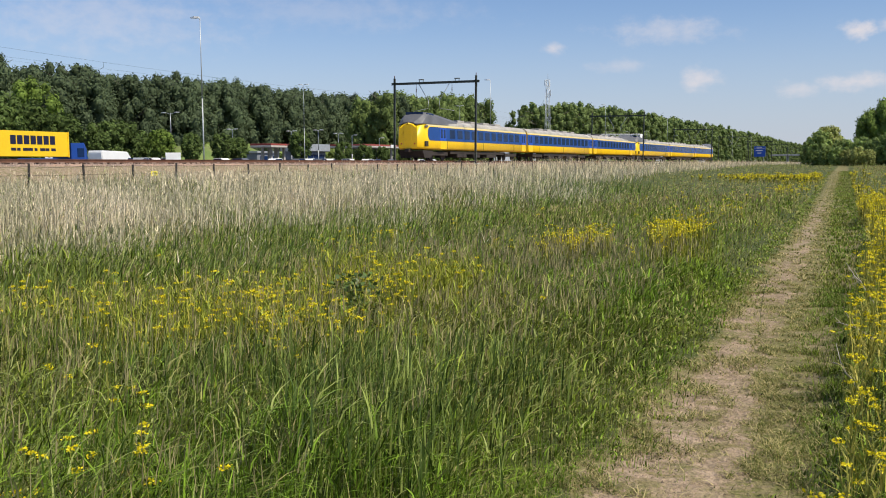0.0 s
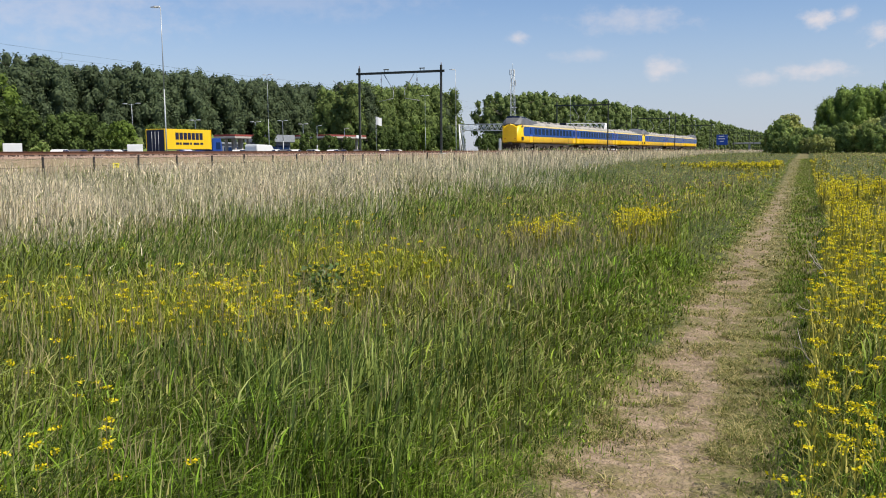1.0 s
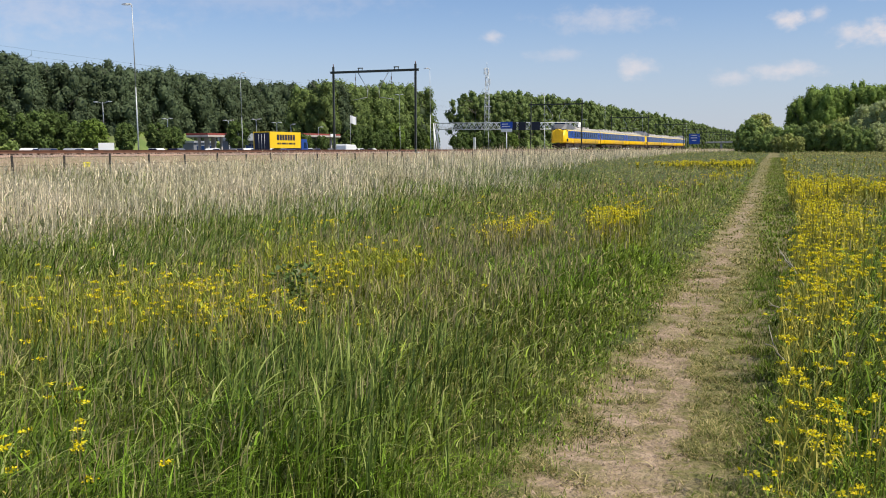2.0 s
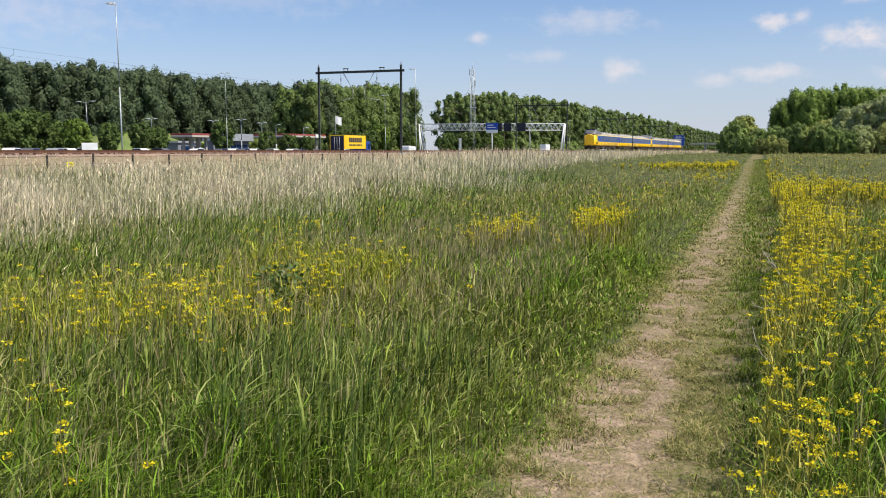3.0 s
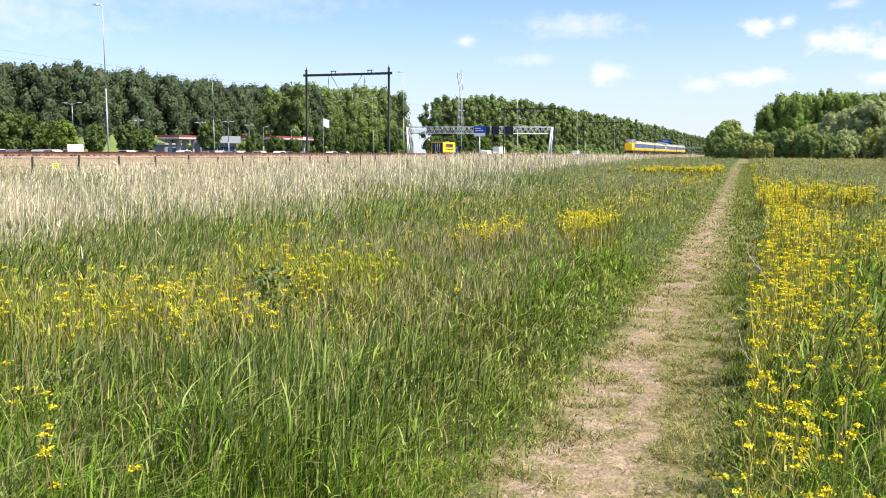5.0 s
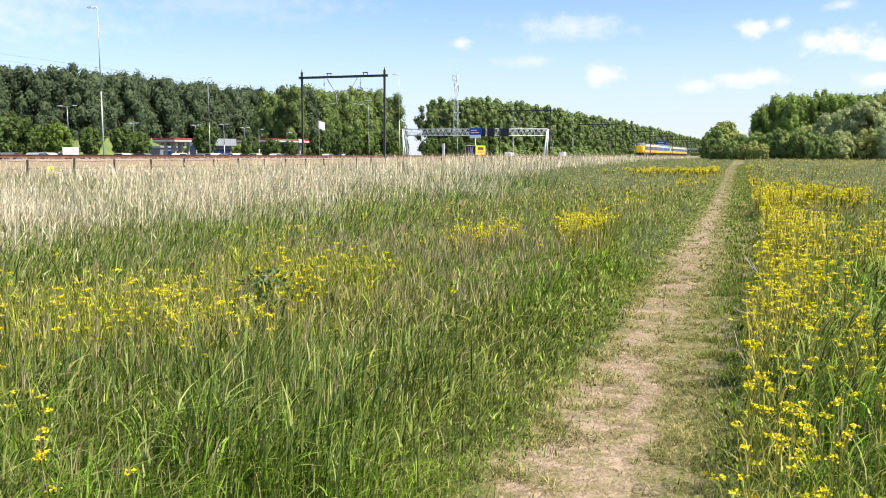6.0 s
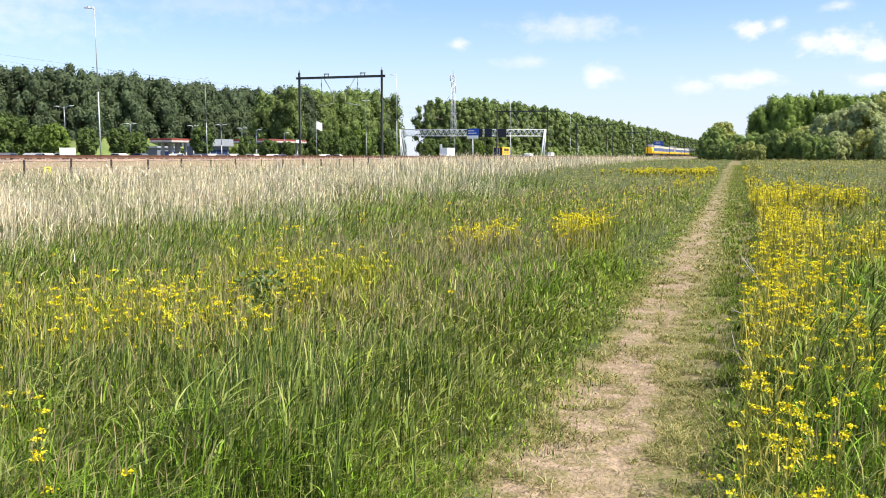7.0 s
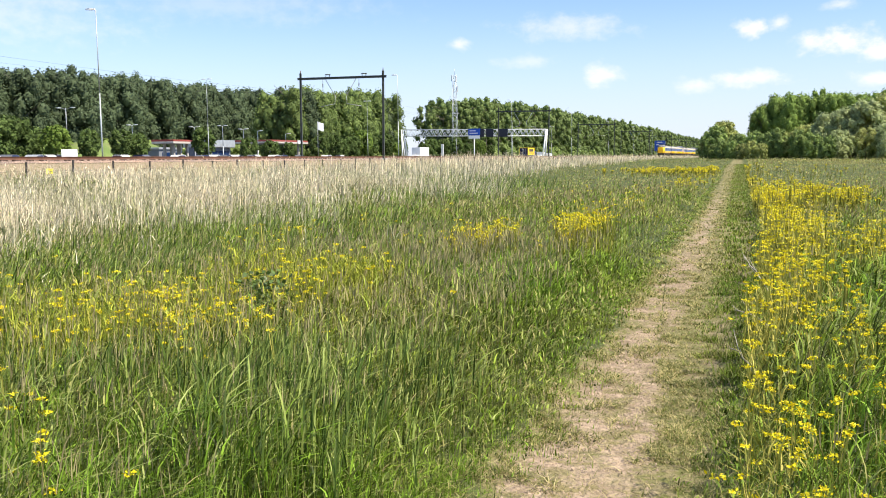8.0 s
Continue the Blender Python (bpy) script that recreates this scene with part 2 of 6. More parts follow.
def patches(x, y, s, seed):
    """Patchy value noise between about -1 and 1 with s cells to the metre."""
    grid = np.random.RandomState(seed).rand(64, 64)
    u, v = np.asarray(x) * s * 0.8 + np.asarray(y) * s * 0.6 + 500.3, np.asarray(y) * s * 0.8 - np.asarray(x) * s * 0.6 + 500.7
    i, j = np.floor(u).astype(int), np.floor(v).astype(int)
    f, g = u - i, v - j
    f, g = f * f * (3 - 2 * f), g * g * (3 - 2 * g)
    a = grid[i % 64, j % 64] * (1 - f) + grid[(i + 1) % 64, j % 64] * f
    b = grid[i % 64, (j + 1) % 64] * (1 - f) + grid[(i + 1) % 64, (j + 1) % 64] * f
    return 2 * (a * (1 - g) + b * g) - 1


LAND_X = [-3000, -300, -60, -50.5, -46.0, -44.3, -34.6, -33.0, -29.0, -27.5, -24.0, -14.0, 60, 3000]
LAND_Z = [0.75, 0.75, 0.60, 0.60, 1.30, 1.72, 1.72, 1.55, 0.85, 0.75, 0.55, 0.0, 0.0, 0.0]


def land(x, y):
    x, y = np.asarray(x, dtype=float), np.asarray(y, dtype=float)
    z = np.interp(x, LAND_X, LAND_Z)
    z = z + 1.2 * smooth01(60, 170, y) * smooth01(-26, -15, x) * smooth01(900, 400, y)
    near = 1 - smooth01(60, 140, np.hypot(x, y))
    z = z + near * 0.03 * wave(x, y, 0.7, 3) * smooth01(-32, -27, x)
    worn = smooth01(-0.15, 0.1, x - np.interp(y, PATH_Y, PATH_L)) * smooth01(-0.15, 0.15, np.interp(y, PATH_Y, PATH_R) - x)
    return z - 0.05 * worn + 0.014 * worn * near * patches(x, y, 3.0, 8)


def ground_material():
    m = bpy.data.materials.new("meadow soil")
    m.use_nodes = True
    nt = m.node_tree
    L = nt.links.new
    b = nt.nodes["Principled BSDF"]
    b.inputs["Roughness"].default_value = 0.95
    b.inputs["Specular IOR Level"].default_value = 0.2
    geo = nt.nodes.new("ShaderNodeNewGeometry")
    at = nt.nodes.new("ShaderNodeAttribute")
    at.attribute_name = "bare"

    def tex(s, d=5.0):
        n = nt.nodes.new("ShaderNodeTexNoise")
        n.inputs["Scale"].default_value, n.inputs["Detail"].default_value = s, d
        L(geo.outputs["Position"], n.inputs["Vector"])
        return n.outputs[0]

    def mix(f, a, c):
        n = nt.nodes.new("ShaderNodeMix")
        n.data_type = "RGBA"
        L(f, n.inputs[0])
        for v, s in ((a, 6), (c, 7)):
            if isinstance(v, tuple):
                n.inputs[s].default_value = (*v, 1)
            else:
                L(v, n.inputs[s])
        return n.outputs[2]

    def ramp(v, lo, hi):
        n = nt.nodes.new("ShaderNodeMapRange")
        n.inputs[1].default_value, n.inputs[2].default_value = lo, hi
        L(v, n.inputs[0])
        return n.outputs[0]
    soil = mix(ramp(tex(9.0), 0.35, 0.65), (0.27, 0.200, 0.132), (0.45, 0.335, 0.235))
    soil = mix(ramp(tex(6.5, 7.0), 0.50, 0.62), soil, (0.225, 0.185, 0.085))
    soil = mix(ramp(tex(60.0, 3.0), 0.57, 0.80), soil, (0.165, 0.13, 0.072))
    # turf and litter colours carry some of the shade between the grass blades
    turf = mix(ramp(tex(0.8), 0.35, 0.65), (0.052, 0.075, 0.020), (0.100, 0.115, 0.034))
    turf = mix(ramp(tex(30.0, 3.0), 0.45, 0.7), turf, (0.085, 0.082, 0.038))
    n = nt.nodes.new("ShaderNodeMath")
    n.operation = "ADD"
    L(at.outputs["Fac"], n.inputs[0])
    L(ramp(tex(3.2, 8.0), 0.72, 0.30), n.inputs[1])
    trodden = mix(ramp(tex(14.0, 5.0), 0.40, 0.64), (0.15, 0.15, 0.046), (0.235, 0.19, 0.10))
    turf = mix(ramp(at.outputs["Fac"], 0.15, 0.36), turf, trodden)
    L(mix(ramp(n.outputs[0], 1.02, 1.55), turf, soil), b.inputs["Base Color"])
    bp = nt.nodes.new("ShaderNodeBump")
    bp.inputs["Strength"].default_value, bp.inputs["Distance"].default_value = 1.0, 0.04
    L(tex(28.0, 6.0), bp.inputs["Height"])
    L(bp.outputs[0], b.inputs["Normal"])
    return m


def make_ground():
    xs = np.unique(np.round(np.concatenate([np.linspace(-3000, -300, 8), np.linspace(-300, -52, 20), np.linspace(-52, -14, 44), np.linspace(-14, -2.2, 40),
                                            np.linspace(-2.2, 0.4, 66), np.linspace(0.4, 12, 30), np.linspace(12, 60, 14), np.linspace(60, 3000, 10)]), 3))
    ys = np.unique(np.round(np.concatenate([np.linspace(-3000, -20, 10), np.linspace(-20, 2, 12), np.linspace(2, 14, 120), np.linspace(14, 40, 80), np.linspace(40, 180, 60),
                                            np.linspace(180, 4500, 24)]), 3))
    X, Y = np.meshgrid(xs, ys)
    V = np.stack([X, Y, land(X, Y)], -1).reshape(-1, 3)
    n, k = len(xs), len(ys)
    i = (np.arange(k - 1)[:, None] * n + np.arange(n - 1)[None, :]).ravel()
    me = raw_mesh("ground", V, [np.stack([i, i + 1, i + n + 1, i + n], 1)], ground_material())
    x, y = V[:, 0], V[:, 1]
    l, d, r = (np.interp(y, PATH_Y, v) for v in (PATH_L, DIRT_R, PATH_R))
    wob = 0.10 * wave(x, y, 2.2, 61) + 0.07 * wave(x, y, 5.5, 66)
    bare = smooth01(-0.16, 0.22, x - l + wob) * smooth01(-0.30, 0.22, d - x + 0.8 * wob) * (1.0 - 0.45 * smooth01(22, 60, y))
    bare = np.maximum(bare, 0.38 * smooth01(-0.1, 0.1, x - l) * smooth01(-0.1, 0.1, r - x))
    bare = np.maximum(bare, smooth01(-35.5, -34.5, x) * smooth01(-28.2, -29.6, x))
    me.attributes.new("bare", "FLOAT", "POINT").data.foreach_set("value", bare.astype(np.float32))
    tagged(new("ground", me), "grassy meadow soil with a worn bare footpath", "ground", "", "structure")


make_ground()

# ---- railway ----
def make_railway():
    bm = bmesh.new()      # ballast bed with shoulders
    prof = [(-45.0, 1.10), (-43.6, 1.80), (-34.9, 1.80), (-33.0, 1.10)]
    loft(bm, [[(x + 0.08 * math.sin(y * 0.9), y, z) for x, z in prof] for y in np.linspace(-60, 1500, 240)], close=True)
    structure("ballast_bed", bm, "ballast", "rust-brown crushed stone ballast under two railway tracks", "ballast")
    r = np.random.RandomState(5)      # loose stones on the near shoulder
    n = 22000
    y = 8 + 150 * r.rand(n) ** 1.5
    u = r.rand(n)
    x = -34.95 + 1.9 * u
    z = 1.80 - 0.70 * np.clip((x + 34.9) / 1.9, 0, 1) + 0.01
    s = r.uniform(0.03, 0.075, n)
    base = np.array([(1, 0, -.5), (-.5, .87, -.5), (-.5, -.87, -.5), (0, 0, .9)])
    V = np.stack([x, y, z], 1)[:, None] + base[None] * s[:, None, None] * r.uniform(0.6, 1.3, (n, 4, 3))
    i = np.arange(n)[:, None] * 4
    F = np.concatenate([i + np.array(f) for f in ((0, 1, 3), (1, 2, 3), (2, 0, 3))])
    tagged(new("ballast_stones", raw_mesh("ballast_stones", V.reshape(-1, 3), [F], M["stone"], False)), "loose crushed ballast stones on the embankment shoulder", "ballast", "", "stuff")
    for cx in (TRACK_X, TRACK2_X):
        for sx in (-0.7175, 0.7175):
            bm = bmesh.new()
            z = RAIL_Z
            prof = [(-.07, z - .17), (.07, z - .17), (.02, z - .14), (.012, z - .05), (.036, z - .035), (.036, z), (-.036, z), (-.036, z - .035), (-.012, z - .05), (-.02, z - .14)]
            loft(bm, [[(cx + sx + x, y, zz) for x, zz in prof] for y in (-60, 60, 180, 400, 800, 1500)])
            structure("rail", bm, "rust", "rust-brown steel rail on concrete sleepers", "rail")
    bm = bmesh.new()
    box(bm, -1.25, 1.25, -0.13, 0.13, 1.80, 1.885, 0.02)
    me = done("sleeper", bm, "sleeper")
    for cx in (TRACK_X, TRACK2_X):
        for k in range(110):
            ob = new("sleeper", me)
            ob.matrix_basis = pose(cx, 22 + 0.9 * k + (0.3 if cx == TRACK2_X else 0), 0.0)
            tagged(ob, "concrete sleeper bedded in ballast", "sleeper", "sleepers under the rails")


make_railway()

PORTAL_Y, PORTAL_STEP, NEAR_POST, FAR_POST, BEAM_Z = 79.9, 70.3, -34.75, -43.65, 9.68


def h_post(bm, x, y, z0, z1, w=0.078, t=0.012):
    """A rolled wide-flange column."""
    for sx in (-1, 1):
        box(bm, x + sx * w - t, x + sx * w + t, y - w, y + w, z0, z1)
    box(bm, x - w, x + w, y - t, y + t, z0, z1)


def make_portal():
    root = thing("catenary_portal", "dark painted steel catenary portal spanning two railway tracks", "catenary portal", group="catenary portals along the line")
    for x in (NEAR_POST, FAR_POST):
        bm = bmesh.new()
        h_post(bm, x, 0, 1.75, BEAM_Z + 0.55)
        p = part("post", bm, "portal", root, "dark steel column")
        bm = bmesh.new()
        box(bm, x - 0.35, x + 0.35, -0.35, 0.35, 1.2, 1.85, 0.03)
        part("footing", bm, "concrete", p, "pale concrete footing")
        bm = bmesh.new()
        tube(bm, (x, 0, BEAM_Z + 0.5), (x, 0, BEAM_Z + 0.82), 0.05, 0.035)
        part("post_cap", bm, "insulator", p)
    bm = bmesh.new()
    box(bm, FAR_POST - 0.35, NEAR_POST + 0.35, -0.10, 0.10, BEAM_Z - 0.11, BEAM_Z - 0.085)
    box(bm, FAR_POST - 0.35, NEAR_POST + 0.35, -0.10, 0.10, BEAM_Z + 0.085, BEAM_Z + 0.11)
    box(bm, FAR_POST - 0.35, NEAR_POST + 0.35, -0.012, 0.012, BEAM_Z - 0.085, BEAM_Z + 0.085)
    part("beam", bm, "portal", root, "horizontal dark steel beam")
    for cx in (TRACK_X, TRACK2_X):
        bm = bmesh.new()      # bracket that carries the feeder wires over the beam
        for dx in (-0.2, 0.2):
            tube(bm, (cx + 0.55 + dx, 0, BEAM_Z + 0.12), (cx + 0.55 + dx, 0, BEAM_Z + 0.34), 0.035)
        tube(bm, (cx + 0.27, 0, BEAM_Z + 0.34), (cx + 0.83, 0, BEAM_Z + 0.34), 0.05)
        part("feeder_bracket", bm, "portal", root)
        inner = 1 if cx == TRACK2_X else -1
        bm = bmesh.new()      # slanted hanger towards the middle
        tube(bm, (cx + inner * 0.3, 0, BEAM_Z - 0.12), (cx + inner * 1.35, 0, BEAM_Z - 1.75), 0.035)
        a = part("hanger", bm, "galv", root, "slanted steel hanger arm")
        bm = bmesh.new()
        for k in range(4):
            z = BEAM_Z - 0.55 - 0.09 * k
            tube(bm, (cx, 0, z), (cx, 0, z - 0.05), 0.07, 0.05)
        tube(bm, (cx, 0, BEAM_Z - 0.13), (cx, 0, BEAM_Z - 1.8), 0.016)
        part("insulator", bm, "insulator", a)
        bm = bmesh.new()
        tube(bm, (cx + inner * 1.3, 0, BEAM_Z - 2.5), (cx - inner * 0.25, 0, BEAM_Z - 2.75), 0.022)
        tube(bm, (cx + inner * 1.35, 0, BEAM_Z - 1.75), (cx + inner * 1.3, 0, BEAM_Z - 2.55), 0.022)
        part("registration_arm", bm, "galv", root)
    tilt = pose(-39.2, 0, 0, 0, 0.6, 0) @ pose(39.2, 0, 0)      # the line is canted a little
    root.matrix_basis = pose(0, PORTAL_Y, 0) @ tilt
    for k in list(range(1, 11)) + [-1]:
        copy_thing(root, pose(0, PORTAL_Y + PORTAL_STEP * k, 0) @ tilt)


make_portal()


def make_wires():
    r = 0.0045
    for cx in (TRACK_X, TRACK2_X):
        for name, top, sag, rad, label in (("messenger_wire", BEAM_Z - 1.8, 0.7, r, "sagging copper messenger wire of the overhead line"),
                                           ("contact_wire", BEAM_Z - 2.75, 0.05, r * 0.9, "straight copper contact wire of the overhead line")):
            bm = bmesh.new()
            pts = []
            for k in range(-2, 8):
                for j in range(8):
                    u = j / 8
                    pts.append((cx, PORTAL_Y + PORTAL_STEP * (k + u), top - sag * 4 * u * (1 - u)))
            rings = [[(x + rad * math.cos(a), y, z + rad * math.sin(a)) for a in (0.5, 2.6, 4.7)] for x, y, z in pts]
            loft(bm, rings)
            if name == "contact_wire":
                for k in range(-2, 8):
                    for j in range(1, 8):
                        u = j / 8
                        y = PORTAL_Y + PORTAL_STEP * (k + u)
                        tube(bm, (cx, y, top), (cx, y, BEAM_Z - 1.8 - 0.7 * 4 * u * (1 - u)), 0.008, n=3, cap=False)
            tagged(new(name, done(name, bm, "wire")), label, "overhead wire", "overhead wires")


make_wires()


# ---- train ----
# cross-section of a coach: half widths and heights over the rail
def ring(y, w, zb, zr, inset=0.0):
    pts = [(-w + 0.12, zb), (w - 0.12, zb), (w, zb + 0.15), (w, 1.75), (w - 0.03, 3.05), (w - 0.16, zr - 0.42), (w - 0.5, zr - 0.14), (w - 0.95, zr - 0.03),
           (0, zr), (-w + 0.95, zr - 0.03), (-w + 0.5, zr - 0.14), (-w + 0.16, zr - 0.42), (-w + 0.03, 3.05), (-w, 1.75), (-w, zb + 0.15)]
    return [(x, y, z) for x, z in pts]


CAR, GAP = 26.45, 0.42


def side_panel(bm, s, y0, y1, z0, z1, w=1.40, t=0.02, lean=0.023):
    """A thin plate on the coach side, leaning in a little towards the top."""
    def xo(z):
        return s * (w - max(0, z - 1.75) * lean)
    q = []
    for e in (0.0, t):
        q.append([bm.verts.new((xo(z) + s * e, y, z)) for y, z in ((y0, z0), (y1, z0), (y1, z1), (y0, z1))])
    bm.faces.new(q[1])
    bm.faces.new(q[0][::-1])
    for i in range(4):
        bm.faces.new((q[0][i], q[0][(i + 1) % 4], q[1][(i + 1) % 4], q[1][i]))


def rounded_panel(bm, s, y0, y1, z0, z1, r0, r1, w=1.40, t=0.02, lean=0.023):
    """The same with rounded ends."""
    out = []
    for (cy, sg, r) in ((y1, 1, r1), (y0, -1, r0)):
        for z, up in (((z0, z1), 1), ((z1, z0), -1))[0 if sg == 1 else 1:][:1]:
            lo, hi = (z0, z1) if sg == 1 else (z1, z0)
            for a in np.linspace(0, math.pi / 2, 6):
                d = 1 if sg == 1 else -1
                out.append((cy - sg * r + sg * r * math.sin(a), lo + d * (r - r * math.cos(a))))
            for a in np.linspace(0, math.pi / 2, 6):
                d = 1 if sg == 1 else -1
                out.append((cy - sg * r + sg * r * math.cos(a), hi - d * (r - r * math.sin(a))))
    rows = [[(s * (w - max(0, z - 1.75) * lean) + s * e, y, z) for y, z in out] for e in (-0.01, t)]
    loft(bm, rows)


def make_train():
    train = thing("passenger_train", "yellow and blue electric passenger train running on its embankment", "train")
    kinds = ["cab_near", "mid", "cab_far", "cab_near", "mid", "cab_far"]
    for k, kind in enumerate(kinds):
        y0 = k * (CAR + GAP)
        y1 = y0 + CAR
        cabn, cabf = kind == "cab_near", kind == "cab_far"
        bm = bmesh.new()
        rings = []
        nose = []      # a blunt rounded nose
        for u in (0.0, 0.04, 0.12, 0.25, 0.42, 0.65, 1.0):
            q = (1 - u) ** 2.6
            nose.append((1.5 * u, 1.40 - 0.50 * q, 1.00 + 0.08 * q, 3.72 - 0.42 * q))
        rings += [ring(y0 + dy, w, zb, zr) for dy, w, zb, zr in nose] if cabn else [ring(y0, 1.40, 1.00, 3.66)]
        rings += [ring(y1 - dy, w, zb, zr) for dy, w, zb, zr in nose[::-1]] if cabf else [ring(y1, 1.40, 1.00, 3.66)]
        loft(bm, rings, smooth=True)
        body = part("coach_body", bm, "yellow", train, "yellow coach body with a blue window band")
        a = y0 + (1.25 if cabn else 0.0)
        b = y1 - (1.25 if cabf else 0.0)
        for s in (1, -1):
            bm = bmesh.new()
            rounded_panel(bm, s, a, b, 1.80, 3.02, 0.45 if cabn else 0.02, 0.45 if cabf else 0.02)
            part("blue_band", bm, "blue", body, "dark blue window band")
            bm = bmesh.new()
            side_panel(bm, s, y0 + (1.0 if cabn else 0), y1 - (1.0 if cabf else 0), 3.06, 3.22, t=0.03, lean=0.06)
            part("waist_stripe", bm, "cream", body, "cream stripe under the roof")
            doors = [y0 + (4.3 if cabn else 1.0), y1 - (4.3 if cabf else 1.0)]
            for dy in doors:
                bm = bmesh.new()
                side_panel(bm, s, dy - 0.65, dy + 0.65, 1.06, 1.79, t=0.03)
                part("door_lower", bm, "yellow", body)
                bm = bmesh.new()
                side_panel(bm, s, dy - 0.65, dy + 0.65, 1.80, 3.0, t=0.032)
                d = part("door", bm, "blue_door", body, "bright blue entrance door")
                for e in (-0.3, 0.3):
                    bm = bmesh.new()
                    side_panel(bm, s, dy + e - 0.18, dy + e + 0.18, 2.05, 2.85, t=0.045)
                    part("door_window", bm, "glass", body)
            first, last = min(doors) + 1.2, max(doors) - 1.2
            n = int((last - first) // 1.62)
            for j in range(n):
                yc = first + (j + 0.5) * (last - first) / n
                bm = bmesh.new()
                side_panel(bm, s, yc - 0.58, yc + 0.58, 2.05, 2.86, t=0.035)
                part("window", bm, "glass", body)
            for yb in (a + 4.0, (a + b) / 2, b - 4.0):      # panel seams and vents in the lower side
                bm = bmesh.new()
                side_panel(bm, s, yb - 0.02, yb + 0.02, 1.06, 1.78, t=0.012)
                part("panel_seam", bm, "under", body)
        bm = bmesh.new()      # roof skin
        pts = [(1.30, 3.24), (1.22, 3.42), (0.95, 3.62), (0.5, 3.73), (0, 3.76), (-0.5, 3.73), (-0.95, 3.62), (-1.22, 3.42), (-1.30, 3.24)]
        loft(bm, [[(x, y, z) for x, z in pts] for y in (y0 + (0.9 if cabn else 0.05), y1 - (0.9 if cabf else 0.05))])
        part("roof", bm, "roof", body, "dusty grey coach roof")
        for j in range(5):
            bm = bmesh.new()
            yc = y0 + 7 + j * 3.2
            box(bm, -0.55, 0.55, yc - 0.8, yc + 0.8, 3.7, 3.92, 0.05)
            part("roof_unit", bm, "roof", body)
        for end, sg in ((y0, 1), (y1, -1)):
            if (sg == 1 and cabn) or (sg == -1 and cabf):
                bm = bmesh.new()      # raised driver's cab over the gangway
                def hump(dy, w, zt, b):
                    return [(x, end + sg * dy, z) for x, z in ((-b, 3.26), (b, 3.26), (w, zt - 0.30), (w - 0.3, zt - 0.05), (0, zt), (-w + 0.3, zt - 0.05), (-w, zt - 0.30))]
                loft(bm, [hump(0.10, 0.80, 3.42, 0.88), hump(0.5, 1.06, 3.72, 1.20), hump(1.1, 1.20, 4.10, 1.38), hump(1.8, 1.16, 4.36, 1.38), hump(3.0, 1.06, 4.36, 1.37), hump(5.5, 1.08, 4.1, 1.30), hump(8.6, 1.1, 3.76, 1.22)])
                part("driver_cab", bm, "cabroof", body, "raised dark grey driver's cab")
                bm = bmesh.new()
                box(bm, -0.85, 0.85, end + sg * 1.28 - 0.05, end + sg * 1.28 + 0.05, 4.06, 4.34)
                part("windscreen", bm, "glass", body, "black cab windscreen")
                for sx in (-1, 1):
                    bm = bmesh.new()
                    box(bm, sx * 0.98 - 0.07, sx * 0.98 + 0.07, end + sg * 2.4 - 0.7, end + sg * 2.4 + 0.7, 3.98, 4.24, 0.03)
                    part("cab_side_window", bm, "glass", body)
                    bm = bmesh.new()      # lamps low on the nose
                    tube(bm, (sx * 0.66, end + sg * 0.16, 1.5), (sx * 0.66, end - sg * 0.01, 1.5), 0.075, n=12)
                    part("tail_lamp", bm, "red", body, "round red tail lamp")
                    bm = bmesh.new()
                    box(bm, sx * 1.35 - 0.06, sx * 1.35 + 0.06, end + sg * 0.95 - 0.25, end + sg * 0.95 + 0.25, 2.95, 3.12, 0.02)
                    part("grab_vent", bm, "cabroof", body)
                    bm = bmesh.new()
                    box(bm, sx * 1.37 - 0.06, sx * 1.37 + 0.06, end + sg * 0.95 - 0.28, end + sg * 0.95 + 0.28, 1.28, 1.72, 0.02)
                    part("cab_step", bm, "under", body, "black step recess by the cab")
                bm = bmesh.new()
                box(bm, -0.40, 0.40, end - 0.012, end + 0.012, 1.2, 3.15, 0.008)
                part("nose_door", bm, "yellow", body, "yellow gangway door in the nose")
                bm = bmesh.new()      # plough and coupler
                loft(bm, [[(-1.2, end + sg * 0.5, 0.9), (1.2, end + sg * 0.5, 0.9), (1.2, end + sg * 0.9, 0.25), (-1.2, end + sg * 0.9, 0.25)],
                          [(-1.2, end + sg * 2.6, 0.9), (1.2, end + sg * 2.6, 0.9), (1.2, end + sg * 2.2, 0.25), (-1.2, end + sg * 2.2, 0.25)]])
                part("plough", bm, "under", body, "dark grey snow plough")
                bm = bmesh.new()
                box(bm, -0.2, 0.2, end - 0.25, end + 0.5, 0.75, 1.05, 0.03) if sg == 1 else box(bm, -0.2, 0.2, end - 0.5, end + 0.25, 0.75, 1.05, 0.03)
                part("coupler", bm, "under", body)
            else:
                bm = bmesh.new()      # rubber gangway
                box(bm, -1.05, 1.05, end - (0.2 if sg == 1 else 0.0), end + (0.0 if sg == 1 else 0.2), 1.05, 3.45, 0.03)
                part("gangway_bellows", bm, "tyre", body, "black rubber gangway bellows")
        for yb in (y0 + 4.2, y1 - 4.2):
            bm = bmesh.new()
            box(bm, -1.12, 1.12, yb - 1.7, yb + 1.7, 0.45, 0.80, 0.05)
            bg = part("bogie", bm, "under", body, "brown dusty bogie")
            for wy in (-1.25, 1.25):
                for sx in (-0.75, 0.75):
                    bm = bmesh.new()
                    tube(bm, (sx - 0.06, yb + wy, 0.46), (sx + 0.06, yb + wy, 0.46), 0.46, n=20)
                    part("wheel", bm, "under", body)
